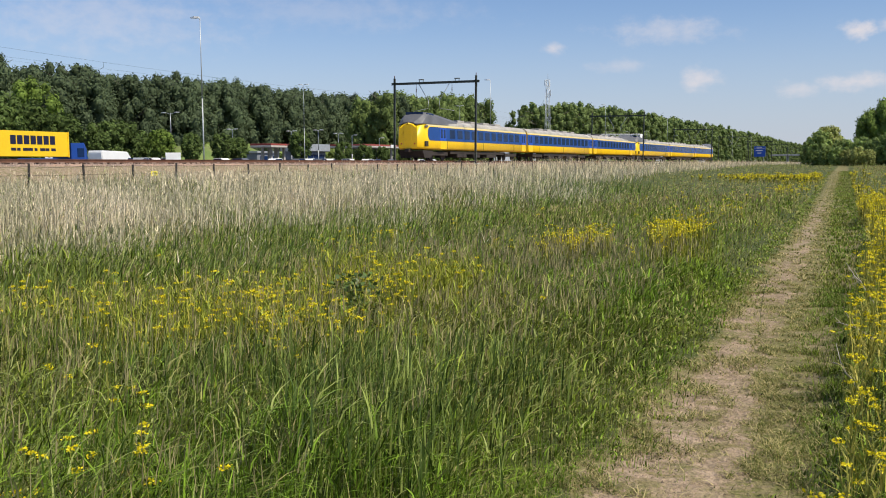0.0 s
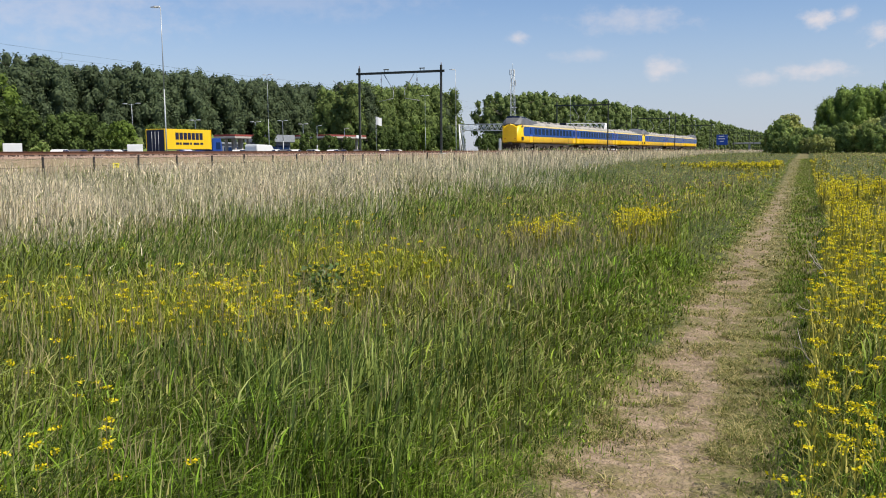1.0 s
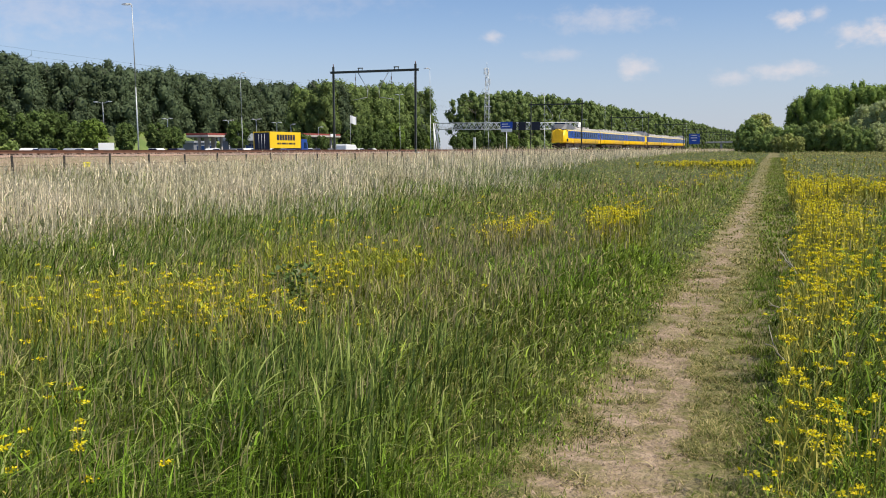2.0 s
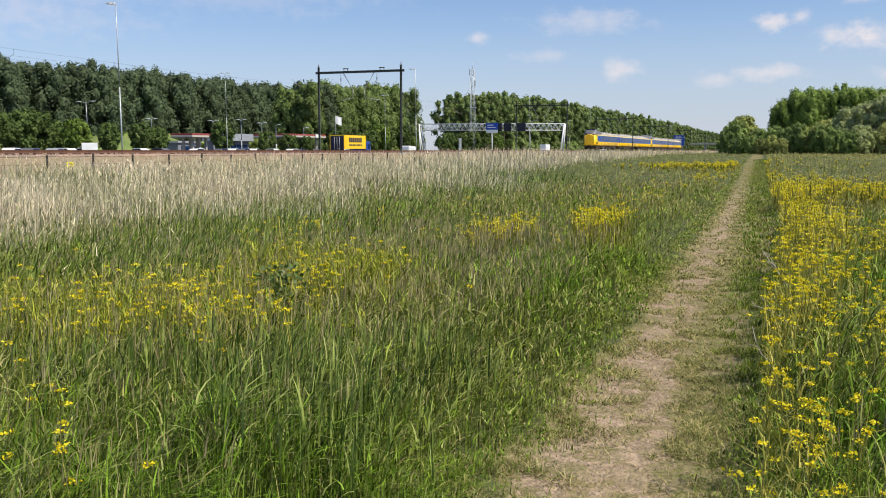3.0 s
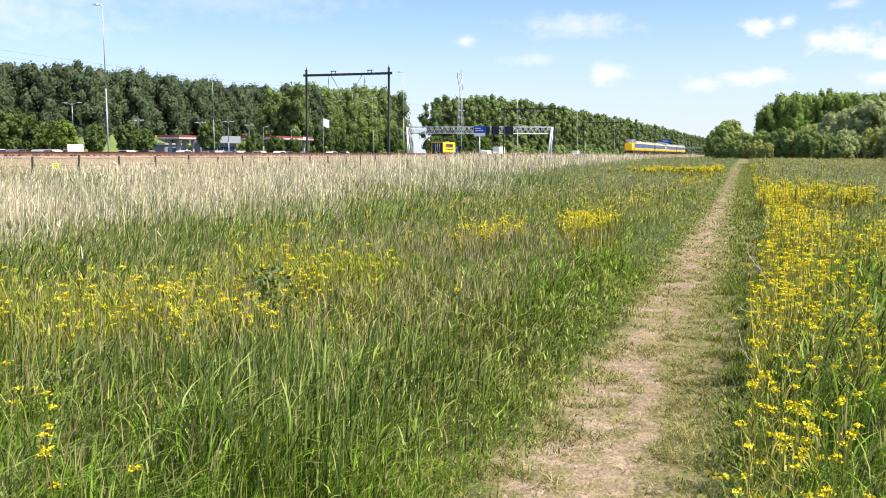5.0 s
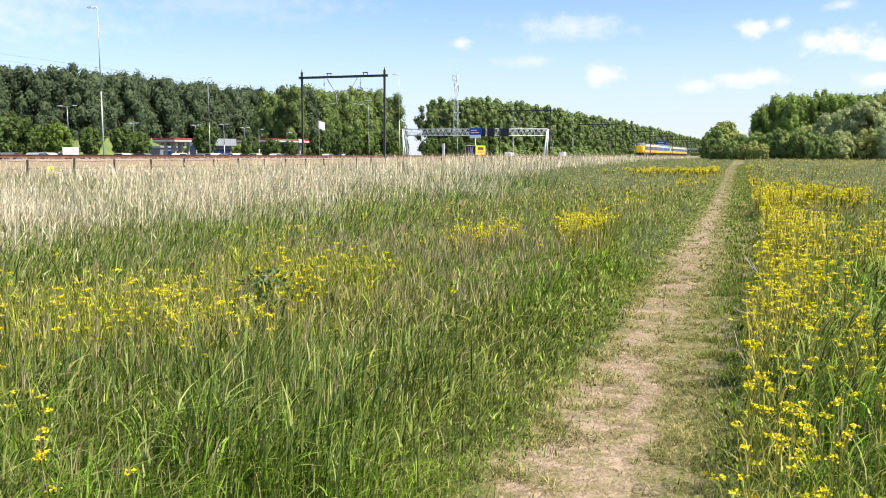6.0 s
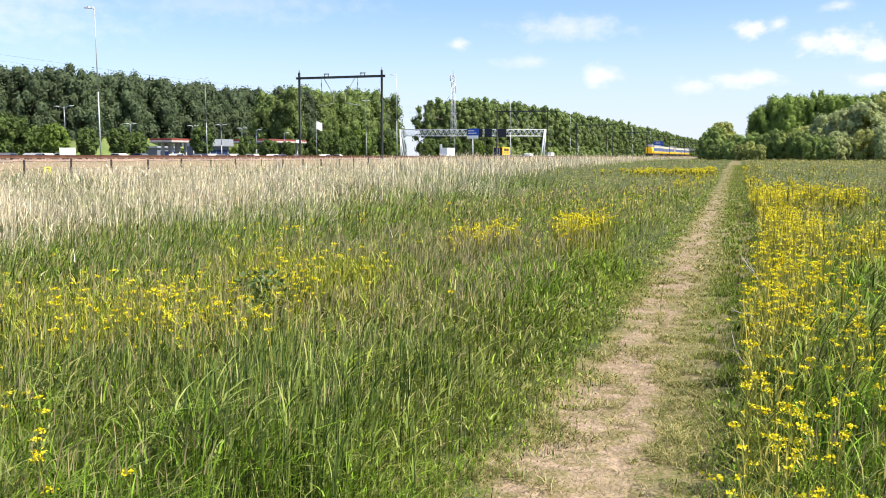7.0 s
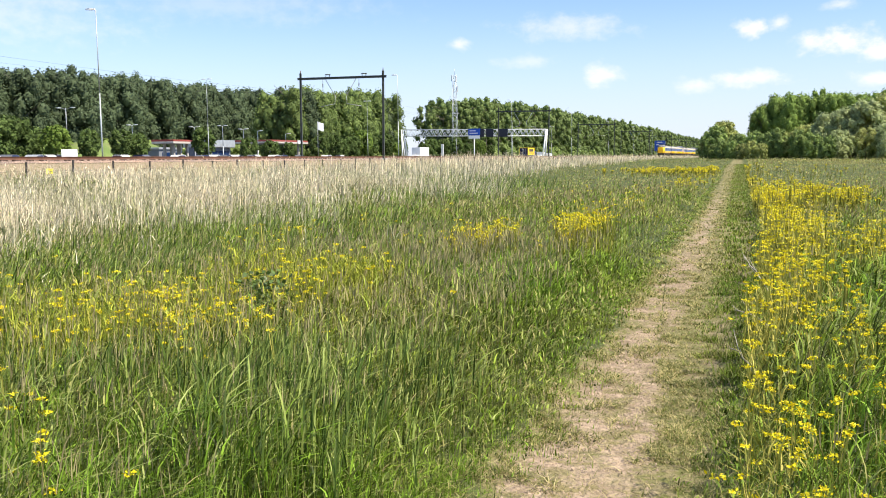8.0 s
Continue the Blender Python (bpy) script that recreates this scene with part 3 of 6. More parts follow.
        bm = bmesh.new()
        box(bm, -1.15, 1.15, y0 + 6.4, y1 - 6.4, 0.62, 0.90, 0.03)
        part("underframe", bm, "under", body, "dark dusty underframe")
        for yb, ln in ((y0 + 9.0, 2.2), (y0 + 12.6, 1.6), (y0 + 16.5, 2.6)):
            bm = bmesh.new()
            box(bm, -1.2, 1.2, yb - ln / 2, yb + ln / 2, 0.30, 0.61, 0.04)
            part("underfloor_box", bm, "under", body)
    # raised current collector
    yp = CAR * 2 + 14
    bm = bmesh.new()
    for sx in (-0.5, 0.5):
        tube(bm, (sx, yp, 3.8), (sx * 0.6, yp + 1.6, 4.3), 0.03)
        tube(bm, (sx * 0.6, yp + 1.6, 4.3), (sx * 1.2, yp, 4.80), 0.025)
    tube(bm, (-0.8, yp, 4.85), (0.8, yp, 4.85), 0.04)
    part("pantograph", bm, "wire", train, "raised black pantograph")
    return train


TRAIN = make_train()

# ---- meadow plants ----
GREEN = paint("fresh meadow grass", (0.146, 0.235, 0.022), 0.5, vary=0.12, scale=0.6, fine=3.0, island=0.8, second=(0.215, 0.262, 0.034), second_scale=0.45, translucent=0.2, spec=0.12)
GREEN2 = paint("bluish reed leaf", (0.110, 0.182, 0.032), 0.5, vary=0.1, scale=0.6, fine=3.0, island=0.62, second=(0.235, 0.280, 0.070), second_scale=-1, translucent=0.2, spec=0.12)
GREEN3 = paint("dull meadow grass", (0.176, 0.215, 0.042), 0.5, vary=0.12, scale=0.6, fine=3.0, island=0.78, second=(0.225, 0.250, 0.075), second_scale=-1, translucent=0.2, spec=0.12)
SHORT = paint("trodden short grass", (0.185, 0.215, 0.044), 0.7, vary=0.15, scale=1.2, fine=9, island=0.45, second=(0.40, 0.335, 0.155), second_scale=-1, translucent=0.25, spec=0.2)
STRAW = paint("straw-coloured bent", (0.43, 0.37, 0.15), 0.7, vary=0.1, scale=0.6, island=0.5, second=(0.30, 0.29, 0.09), second_scale=-1, translucent=0.15, spec=0.15)
REED = paint("dry reed stalk", (0.80, 0.68, 0.48), 0.7, vary=0.12, scale=0.5, fine=3.0, island=0.68, second=(0.56, 0.50, 0.31), second_scale=0.35, translucent=0.28, spec=0.2)
SEED = paint("brown grass seed head", (0.36, 0.30, 0.15), 0.8, vary=0.1, scale=0.8, island=0.4, translucent=0.2, spec=0.1)
PETAL = paint("yellow petals", (0.84, 0.66, 0.010), 0.6, vary=0.06, scale=1.0, island=0.22, second=(0.70, 0.62, 0.03), second_scale=-1, translucent=0.25, spec=0.2)
STEM = paint("flower stem", (0.27, 0.285, 0.045), 0.6, vary=0.1, scale=0.8, island=0.45, second=(0.40, 0.345, 0.075), second_scale=-1, translucent=0.25, spec=0.2)
CLOD = paint("dry soil crumb", (0.26, 0.19, 0.135), 0.95, vary=0.2, scale=3.0, island=0.5)
WEED = paint("dark broad leaf", (0.10, 0.155, 0.030), 0.5, vary=0.1, scale=2.0, island=0.4, translucent=0.3)

LIME = paint("yellow-green mustard shoot", (0.24, 0.285, 0.034), 0.65, vary=0.1, scale=0.8, island=0.55, second=(0.33, 0.335, 0.045), second_scale=-1, translucent=0.15, spec=0.1)
TWIG = paint("weathered dead wood", (0.46, 0.41, 0.33), 0.85, vary=0.2, scale=4.0, fine=30, bump=0.3)

WIND = radians(20)


def scatter(n, seed, r0, r1, a0, a1, k):
    """Points round the foot of the path, thinning out with distance as r ** -k; azimuths clockwise from the line of the track."""
    r = np.random.RandomState(seed)
    e = 2.0 - k
    d = (r0 ** e + r.rand(n) * (r1 ** e - r0 ** e)) ** (1 / e)
    a = np.radians(r.uniform(a0, a1, n))
    return d * np.sin(a), d * np.cos(a), d, r


def path_edges(y):
    return np.interp(y, PATH_Y, PATH_L), np.interp(y, PATH_Y, DIRT_R), np.interp(y, PATH_Y, PATH_R)


def reed_share(x, y):
    """0 in the meadow, 1 deep in the reeds."""
    b = np.interp(y, REED_Y, REED_X) + 1.3 * wave(x, y, 0.30, 21) + 2.2 * patches(x, y, 0.45, 24)
    return smooth01(3.6, -5.6, x - b)


def blades(x, y, z, h, w, lean, r, segs=3, spread=1.3, twist=1.0):
    """Bent tapering strips, one island each."""
    n = len(x)
    phi = WIND + r.normal(0, spread, n)
    th = phi + math.pi / 2 + r.normal(0, 0.6, n) * twist
    us = np.linspace(0, 1, segs + 1)
    L = np.stack([np.cos(phi), np.sin(phi)], 1)
    S = np.stack([np.cos(th), np.sin(th)], 1)
    V = []
    for u in us[:-1]:
        c = np.stack([x, y], 1) + L * (lean * h * u ** 1.8)[:, None]
        zz = z + h * (u - 0.35 * np.clip(lean, 0, 1.2) ** 2 * u ** 2)
        half = (0.5 * w * (1 - u ** 1.6 * 0.75))[:, None] * S
        V += [np.column_stack([c - half, zz]), np.column_stack([c + half, zz])]
    c = np.stack([x, y], 1) + L * (lean * h)[:, None]
    V.append(np.column_stack([c, z + h * (1 - 0.35 * np.clip(lean, 0, 1.2) ** 2)]))
    V = np.stack(V, 1)
    m = V.shape[1]
    base = (np.arange(n) * m)[:, None]
    quads = [base + np.array([2 * s, 2 * s + 1, 2 * s + 3, 2 * s + 2]) for s in range(segs - 1)]
    tip = base + np.array([m - 3, m - 2, m - 1])
    return V.reshape(-1, 3), np.concatenate(quads) if quads else np.zeros((0, 4), int), tip


def specks(c, s, r):
    """Small four-cornered petals with random tilt round the points c, of size s."""
    n = len(c)
    a = r.normal(0, 1, (n, 3))
    a[:, 2] *= 0.55
    a /= np.linalg.norm(a, axis=1)[:, None]
    b = np.cross(a, r.normal(0, 1, (n, 3)))
    b /= np.linalg.norm(b, axis=1)[:, None] + 1e-9
    s = s[:, None]
    V = np.stack([c - a * s, c - b * s * 0.7, c + a * s, c + b * s * 0.7], 1)
    return V.reshape(-1, 3), np.arange(n * 4).reshape(n, 4)


class Heap:
    """Collects many small pieces that share a material into one mesh."""

    def __init__(self):
        self.v, self.q, self.t, self.n = [], [], [], 0

    def add(self, v, q=None, t=None):
        self.v.append(v)
        if q is not None and len(q):
            self.q.append(q + self.n)
        if t is not None and len(t):
            self.t.append(t + self.n)
        self.n += len(v)

    def stuff(self, name, material, label, category):
        polys = [np.concatenate(p) for p in (self.q, self.t) if p]
        ob = new(name, raw_mesh(name, np.concatenate(self.v), polys, material, False))
        return tagged(ob, label, category, "", "stuff")


def grow_grass():
    heap, dull, bents, seeds = Heap(), Heap(), Heap(), Heap()
    for n, seed, r0, r1, k, segs, w0 in ((190000, 11, 2.6, 14, 1.1, 3, 0.0074), (200000, 12, 14, 42, 1.3, 2, 0.0115), (110000, 13, 42, 170, 1.5, 2, 0.0300)):
        x, y, d, r = scatter(n, seed, r0, r1, -57, 11, k)
        l, dr, pr = path_edges(y)
        edge = r.normal(0, 0.09, n) + 0.11 * wave(x, y, 2.2, 61) + 0.14 * patches(x, y, 5.0, 62)
        share = reed_share(x, y)
        left = (x < l + edge) & (r.rand(n) > share * 0.80) & (x > -28.6)
        right = (x > pr + edge)
        tuft = 0.64 + 0.34 * wave(x, y, 3.2, 63) + 0.50 * patches(x, y, 6.5, 68)      # grass stands in tufts with darker gaps
        keep = (left | right) & (r.rand(n) < tuft)
        x, y, d, l, pr, share = (v[keep] for v in (x, y, d, l, pr, share))
        m = len(x)
        tall = 0.40 + 0.10 * patches(x, y, 5.0, 69) + 0.09 * wave(x, y, 1.6, 4) + 0.10 * wave(x, y, 0.25, 5) + 0.08 * share
        border = np.where(x < l, smooth01(-0.10, 1.15, l - x), smooth01(-0.10, 0.80, x - pr))
        top = np.clip(tall, 0.18, 0.8) * (0.16 + 0.84 * border)
        if segs == 3:
            w = np.maximum(w0 * 0.8, w0 * (d / 5) ** 0.7) * r.uniform(0.5, 1.5, m)
        else:
            w = w0 * (d / r0) ** 0.75 * r.uniform(0.5, 1.5, m)
        z = land(x, y) - 0.01
        upper = r.rand(m) < 0.74
        lower = ~upper
        tone = r.rand(m) < np.clip(0.30 + 0.35 * wave(x, y, 0.6, 64), 0.05, 0.8)
        low = 1 - 0.45 * smooth01(24, 60, d)
        straw = r.rand(m) < np.clip(0.10 + 0.40 * smooth01(30, 75, d) + 0.16 * smooth01(6, 16, d) + 0.13 * smooth01(12, 26, d) + 0.22 * patches(x, y, 0.35, 67), 0.03, 0.8)
        tone &= ~straw
        fresh = ~tone & ~straw
        for hp, sel in ((heap, lower & fresh), (dull, lower & tone), (bents, lower & straw)):
            c = sel.sum()
            hp.add(*blades(x[sel], y[sel], z[sel], low[sel] * top[sel] * r.uniform(0.4, 1.0, c), w[sel], np.abs(r.normal(0.28, 0.34, c)) + 1.5 * (1 - low[sel]), r, segs))
        for hp, sel in ((heap, upper & fresh), (dull, upper & tone), (bents, upper & straw)):      # arching leaves higher up on the stems
            c = sel.sum()
            zs = z[sel] + low[sel] * top[sel] * r.uniform(0.10, 0.86, c)
            if segs == 3:      # the stems that carry them along the edge of the path
                st = border[sel] < 0.9
                hp.add(*blades(x[sel][st], y[sel][st], z[sel][st], (zs - z[sel])[st] * 1.05, np.full(st.sum(), 0.0035), np.zeros(st.sum()), r, 2))
            hp.add(*blades(x[sel], y[sel], zs, np.minimum(top[sel], 0.5) * r.uniform(0.20, 0.46, c), w[sel] * 1.2, r.uniform(0.25, 1.7, c) + 1.5 * (1 - low[sel]), r, segs, spread=1.3))
        # flowering stalks above the leaves
        brown = np.exp(-((x + 4.0) / 2.2) ** 2 - ((y - 11.5) / 4.5) ** 2)      # the stand of flowering grasses
        pick = r.rand(m) < np.clip(0.020 + 0.055 * wave(x, y, 0.5, 9), 0.004, 0.09) + 0.13 * brown
        pick &= (border > 0.6) & (share < 0.7)
        x, y, d = x[pick], y[pick], d[pick]
        m = len(x)
        hs = r.uniform(0.45, 0.75, m)
        z = land(x, y)
        heap.add(*blades(x, y, z, hs, np.maximum(0.0025, 0.0004 * d), hs * 0, r, 2))
        for j in range(2):
            jx, jy = r.normal(0, 0.012, m), r.normal(0, 0.012, m)
            seeds.add(*blades(x + jx, y + jy, z + hs * 0.84, hs * r.uniform(0.14, 0.24, m), np.maximum(0.004, 0.0007 * d) * r.uniform(0.7, 1.3, m), r.uniform(0.1, 0.5, m), r, 2))
    # the meadow goes on behind and beside the standpoint
    r = np.random.RandomState(19)
    n = 95000
    x, y = r.uniform(-16, 11, n), r.uniform(-10, 14, n)
    l, dr, pr = path_edges(y)
    az = np.degrees(np.arctan2(x, y))
    keep = ((az < -56.5) | (az > 10.5) | (np.hypot(x, y) < 2.7)) & ((x < l + 0.08 * wave(x, y, 2.2, 61)) | (x > pr + 0.05)) & (np.hypot(x + 0.1, y) > 0.55)
    x, y = x[keep], y[keep]
    m = len(x)
    heap.add(*blades(x, y, land(x, y) - 0.01, (0.36 + 0.12 * wave(x, y, 0.6, 4)) * r.uniform(0.5, 1.2, m) * np.clip(np.hypot(x, y) / 2.6, 0.25, 1), r.uniform(0.010, 0.028, m), np.abs(r.normal(0.35, 0.35, m)), r, 2))
    heap.stuff("meadow_grass", GREEN, "tall green meadow grass beside the footpath", "grass")
    dull.stuff("dull_meadow_grass", GREEN3, "greyer green meadow grass mixed into the sward", "grass")
    bents.stuff("straw_bents", STRAW, "straw-coloured dry grass bents in the meadow", "grass")
    seeds.stuff("grass_seed_heads", SEED, "brownish grass seed heads above the meadow", "grass")


def grow_reeds():
    dry, green = Heap(), Heap()
    for n, seed, r0, r1, k, w0, segs in ((125000, 31, 9, 48, 1.15, 0.0092, 2), (150000, 32, 40, 420, 1.6, 0.024, 2)):
        x, y, d, r = scatter(n, seed, r0, r1, -58 if r0 < 20 else -46, -3.5, k)
        share = reed_share(x, y)
        keep = (r.rand(n) < share * (0.58 + 0.30 * wave(x, y, 0.6, 14) + 0.45 * patches(x, y, 1.3, 17) + 0.3 * smooth01(50, 90, y))) & (x > -29.2 + 0.8 * r.rand(n) - 3.2 * smooth01(60, 100, y))
        x, y, d, share = (v[keep] for v in (x, y, d, share))
        m = len(x)
        h = (0.62 + 0.42 * share + 0.12 * wave(x, y, 0.5, 15) + 0.16 * patches(x, y, 1.3, 17)) * r.uniform(0.55, 1.12, m)
        bank = np.interp(y, [22, 36, 52, 80], [0.76, 0.92, 1.25, 1.32])
        h *= 1 + (bank - 1) * smooth01(-17, -24, x)
        w = w0 * (d / r0) ** 0.7 * r.uniform(0.6, 1.4, m)
        z = land(x, y)
        isgreen = r.rand(m) < np.clip(0.74 - 0.66 * share + 0.55 * patches(x, y, 0.42, 16) - 0.5 * smooth01(45, 85, y), 0.05, 0.92)
        for heap, sel, hk, lk in ((dry, ~isgreen, 0.94, 0.38), (green, isgreen, 0.76, 0.6)):
            heap.add(*blades(x[sel], y[sel], z[sel], h[sel] * hk, w[sel], np.abs(r.normal(0, lk, sel.sum())), r, segs, spread=1.4))
            leafy = sel & (r.rand(m) < 0.5)      # broken and hanging leaves on the stalks
            c = leafy.sum()
            heap.add(*blades(x[leafy], y[leafy], z[leafy] + h[leafy] * hk * r.uniform(0.25, 0.95, c), r.uniform(0.08, 0.24, c), w[leafy] * 0.9, r.uniform(0.2, 1.9, c), r, segs, spread=2.4))
    # green reed leaves that lead over from the reeds to the meadow
    n = 32000
    x, y, d, r = scatter(n, 33, 6, 60, -62, -5, 1.2)
    b = np.interp(y, REED_Y, REED_X) + 1.6 + 1.2 * wave(x, y, 0.4, 22)
    keep = r.rand(n) < np.exp(-((x - b) / 2.0) ** 2) * np.clip(0.6 + 0.6 * wave(x, y, 0.8, 23), 0, 1)
    x, y, d = x[keep], y[keep], d[keep]
    green.add(*blades(x, y, land(x, y), r.uniform(0.4, 0.95, len(x)), 0.012 * (d / 9) ** 0.7 * r.uniform(0.6, 1.3, len(x)), r.uniform(0.15, 0.7, len(x)), r, 3, spread=0.9))
    dry.stuff("dry_reeds", REED, "pale dry reed stalks along the railway ditch", "reeds")
    green.stuff("green_reeds", GREEN2, "young green reed leaves", "reeds")


TUFTS = []


def grow_reed_tufts():
    """Young reeds in the wet hollow by the path: tufts that sway in the breeze."""
    r = np.random.RandomState(35)
    for cx, cy, sx, sy, n in ((-3.0, 5.1, 0.26, 0.22, 70), (-2.75, 4.75, 0.24, 0.22, 70), (-3.25, 4.7, 0.26, 0.22, 60), (-2.5, 4.3, 0.3, 0.2, 70), (-2.25, 4.55, 0.25, 0.2, 50), (-2.75, 4.0, 0.25, 0.2, 50), (-2.2, 5.4, 0.25, 0.25, 60),
                              (-2.5, 5.6, 0.25, 0.25, 50), (-3.5, 4.4, 0.3, 0.25, 60), (-3.8, 4.7, 0.25, 0.25, 45), (-4.6, 4.6, 0.35, 0.3, 50), (-4.2, 4.2, 0.3, 0.25, 35), (-1.95, 3.7, 0.2, 0.25, 40), (-5.6, 9.0, 0.5, 0.4, 45), (-3.9, 5.3, 0.3, 0.3, 40), (-3.4, 5.6, 0.3, 0.25, 45), (-5.5, 4.6, 0.22, 0.18, 80)):
        heap = Heap()
        x, y = r.normal(0, sx, n), r.normal(0, sy, n)
        ok = x + cx < np.interp(y + cy, PATH_Y, PATH_L) - 0.15
        x, y = x[ok], y[ok]
        zc = float(land(cx, cy))
        z = land(x + cx, y + cy) - zc
        h = r.uniform(0.38, 0.70, len(x))
        heap.add(*blades(x, y, z, h, np.full(len(x), 0.006), r.uniform(0, 0.2, len(x)), r, 3))
        for j in range(4):
            f = r.uniform(0.25, 0.75, len(x))
            heap.add(*blades(x, y, z + h * f, r.uniform(0.14, 0.30, len(x)), r.uniform(0.005, 0.013, len(x)), np.abs(r.normal(0.15, 0.4, len(x))), r, 4, spread=1.5))
        me = raw_mesh("reed_tuft", np.concatenate(heap.v), [np.concatenate(heap.q), np.concatenate(heap.t)], GREEN2, False)
        ob = tagged(new("reed_tuft", me), "tuft of young green reeds swaying beside the footpath", "reeds", "young reed tufts", "stuff")
        ob.matrix_basis = pose(cx, cy, zc)
        TUFTS.append((ob, cx, cy, zc))


def grow_path_turf():
    heap, verge = Heap(), Heap()
    for n, seed, r0, r1, k, w0, segs in ((150000, 41, 2.6, 14, 0.9, 0.0052, 2), (70000, 42, 14, 120, 1.3, 0.008, 2)):
        r = np.random.RandomState(seed)
        e = 2 - k - 1
        y = (r0 ** (e + 0.2) + r.rand(n) * (r1 ** (e + 0.2) - r0 ** (e + 0.2))) ** (1 / (e + 0.2))
        l, dr, pr = path_edges(y)
        x = l - 0.42 + r.rand(n) * (pr - l + 0.75)
        u = np.clip((x - l) / (dr - l), 0, 3)
        dens = np.where(u < 1, 0.42 + 0.5 * smooth01(0.35, 0.0, u) + 0.4 * smooth01(0.65, 1.0, u), 0.92 + 0.08 * smooth01(1.2, 1.8, u))
        clump = 0.9 * patches(x, y, 4.5, 43) + 0.8 * patches(x, y, 11.0, 44)
        keep = r.rand(n) < dens * np.clip(np.where(u < 0.95, 0.16, 0.55) + 1.5 * clump, 0.03, 1)
        x, y, u = x[keep], y[keep], u[keep]
        m = len(x)
        h = r.uniform(0.016, 0.060, m) * (1 + 2.2 * smooth01(0.05, -0.25, (x - np.interp(y, PATH_Y, PATH_L)))) * (1 + 2.8 * np.clip(clump[keep] - 0.35, 0, 1)) * (1 + 1.0 * smooth01(1.3, 2.0, u))
        h = np.minimum(h, r.uniform(0.05, 0.10, m))
        w = w0 * np.maximum(1, (y / 6) ** 0.7) * r.uniform(0.6, 1.4, m)
        lean = r.uniform(0.6, 2.2, m) * (1 - 0.6 * smooth01(1.2, 2.0, u))
        fresh = r.rand(m) < 0.62 * smooth01(1.2, 1.9, u) + 0.6 * smooth01(0.02, -0.2, x - np.interp(y, PATH_Y, PATH_L))
        for hp, sel in ((heap, ~fresh), (verge, fresh)):
            hp.add(*blades(x[sel], y[sel], land(x[sel], y[sel]) - 0.003, h[sel], w[sel], lean[sel], r, segs, spread=3.0))
    r = np.random.RandomState(45)
    straw, n = Heap(), 9000
    y = 2.6 + 16 * r.rand(n) ** 1.6
    l, dr, pr = path_edges(y)
    x = l - 0.1 + r.rand(n) * (pr - l)
    straw.add(*blades(x, y, land(x, y) + 0.004, r.uniform(0.004, 0.016, n), np.maximum(0.003, 0.0006 * y), r.uniform(3.0, 9.0, n), r, 2, spread=3.0, twist=0.2))
    straw.stuff("path_straw", SEED, "dry straw trodden flat on the footpath", "straw")
    clod, n = Heap(), 5200
    y = 2.6 + 14 * r.rand(n) ** 1.5
    l, dr, pr = path_edges(y)
    x = l + 0.05 + r.rand(n) * (dr - l)
    s = r.uniform(0.004, 0.014, n) * r.uniform(0.6, 1.5, n)
    base = np.array([(1, 0, -.4), (-.5, .87, -.4), (-.5, -.87, -.4), (0.1, 0, .8)])
    V = np.stack([x, y, land(x, y)], 1)[:, None] + base[None] * s[:, None, None] * r.uniform(0.6, 1.4, (n, 4, 3))
    i = np.arange(n)[:, None] * 4
    clod.add(V.reshape(-1, 3), None, np.concatenate([i + np.array(q) for q in ((0, 1, 3), (1, 2, 3), (2, 0, 3))]))
    clod.stuff("path_crumbs", CLOD, "crumbs of dry soil and small stones on the footpath", "soil")
    verge.stuff("verge_grass", GREEN, "short green grass along both edges of the footpath", "grass")
    heap.stuff("path_turf", SHORT, "short trodden grass and straw on the footpath", "grass")


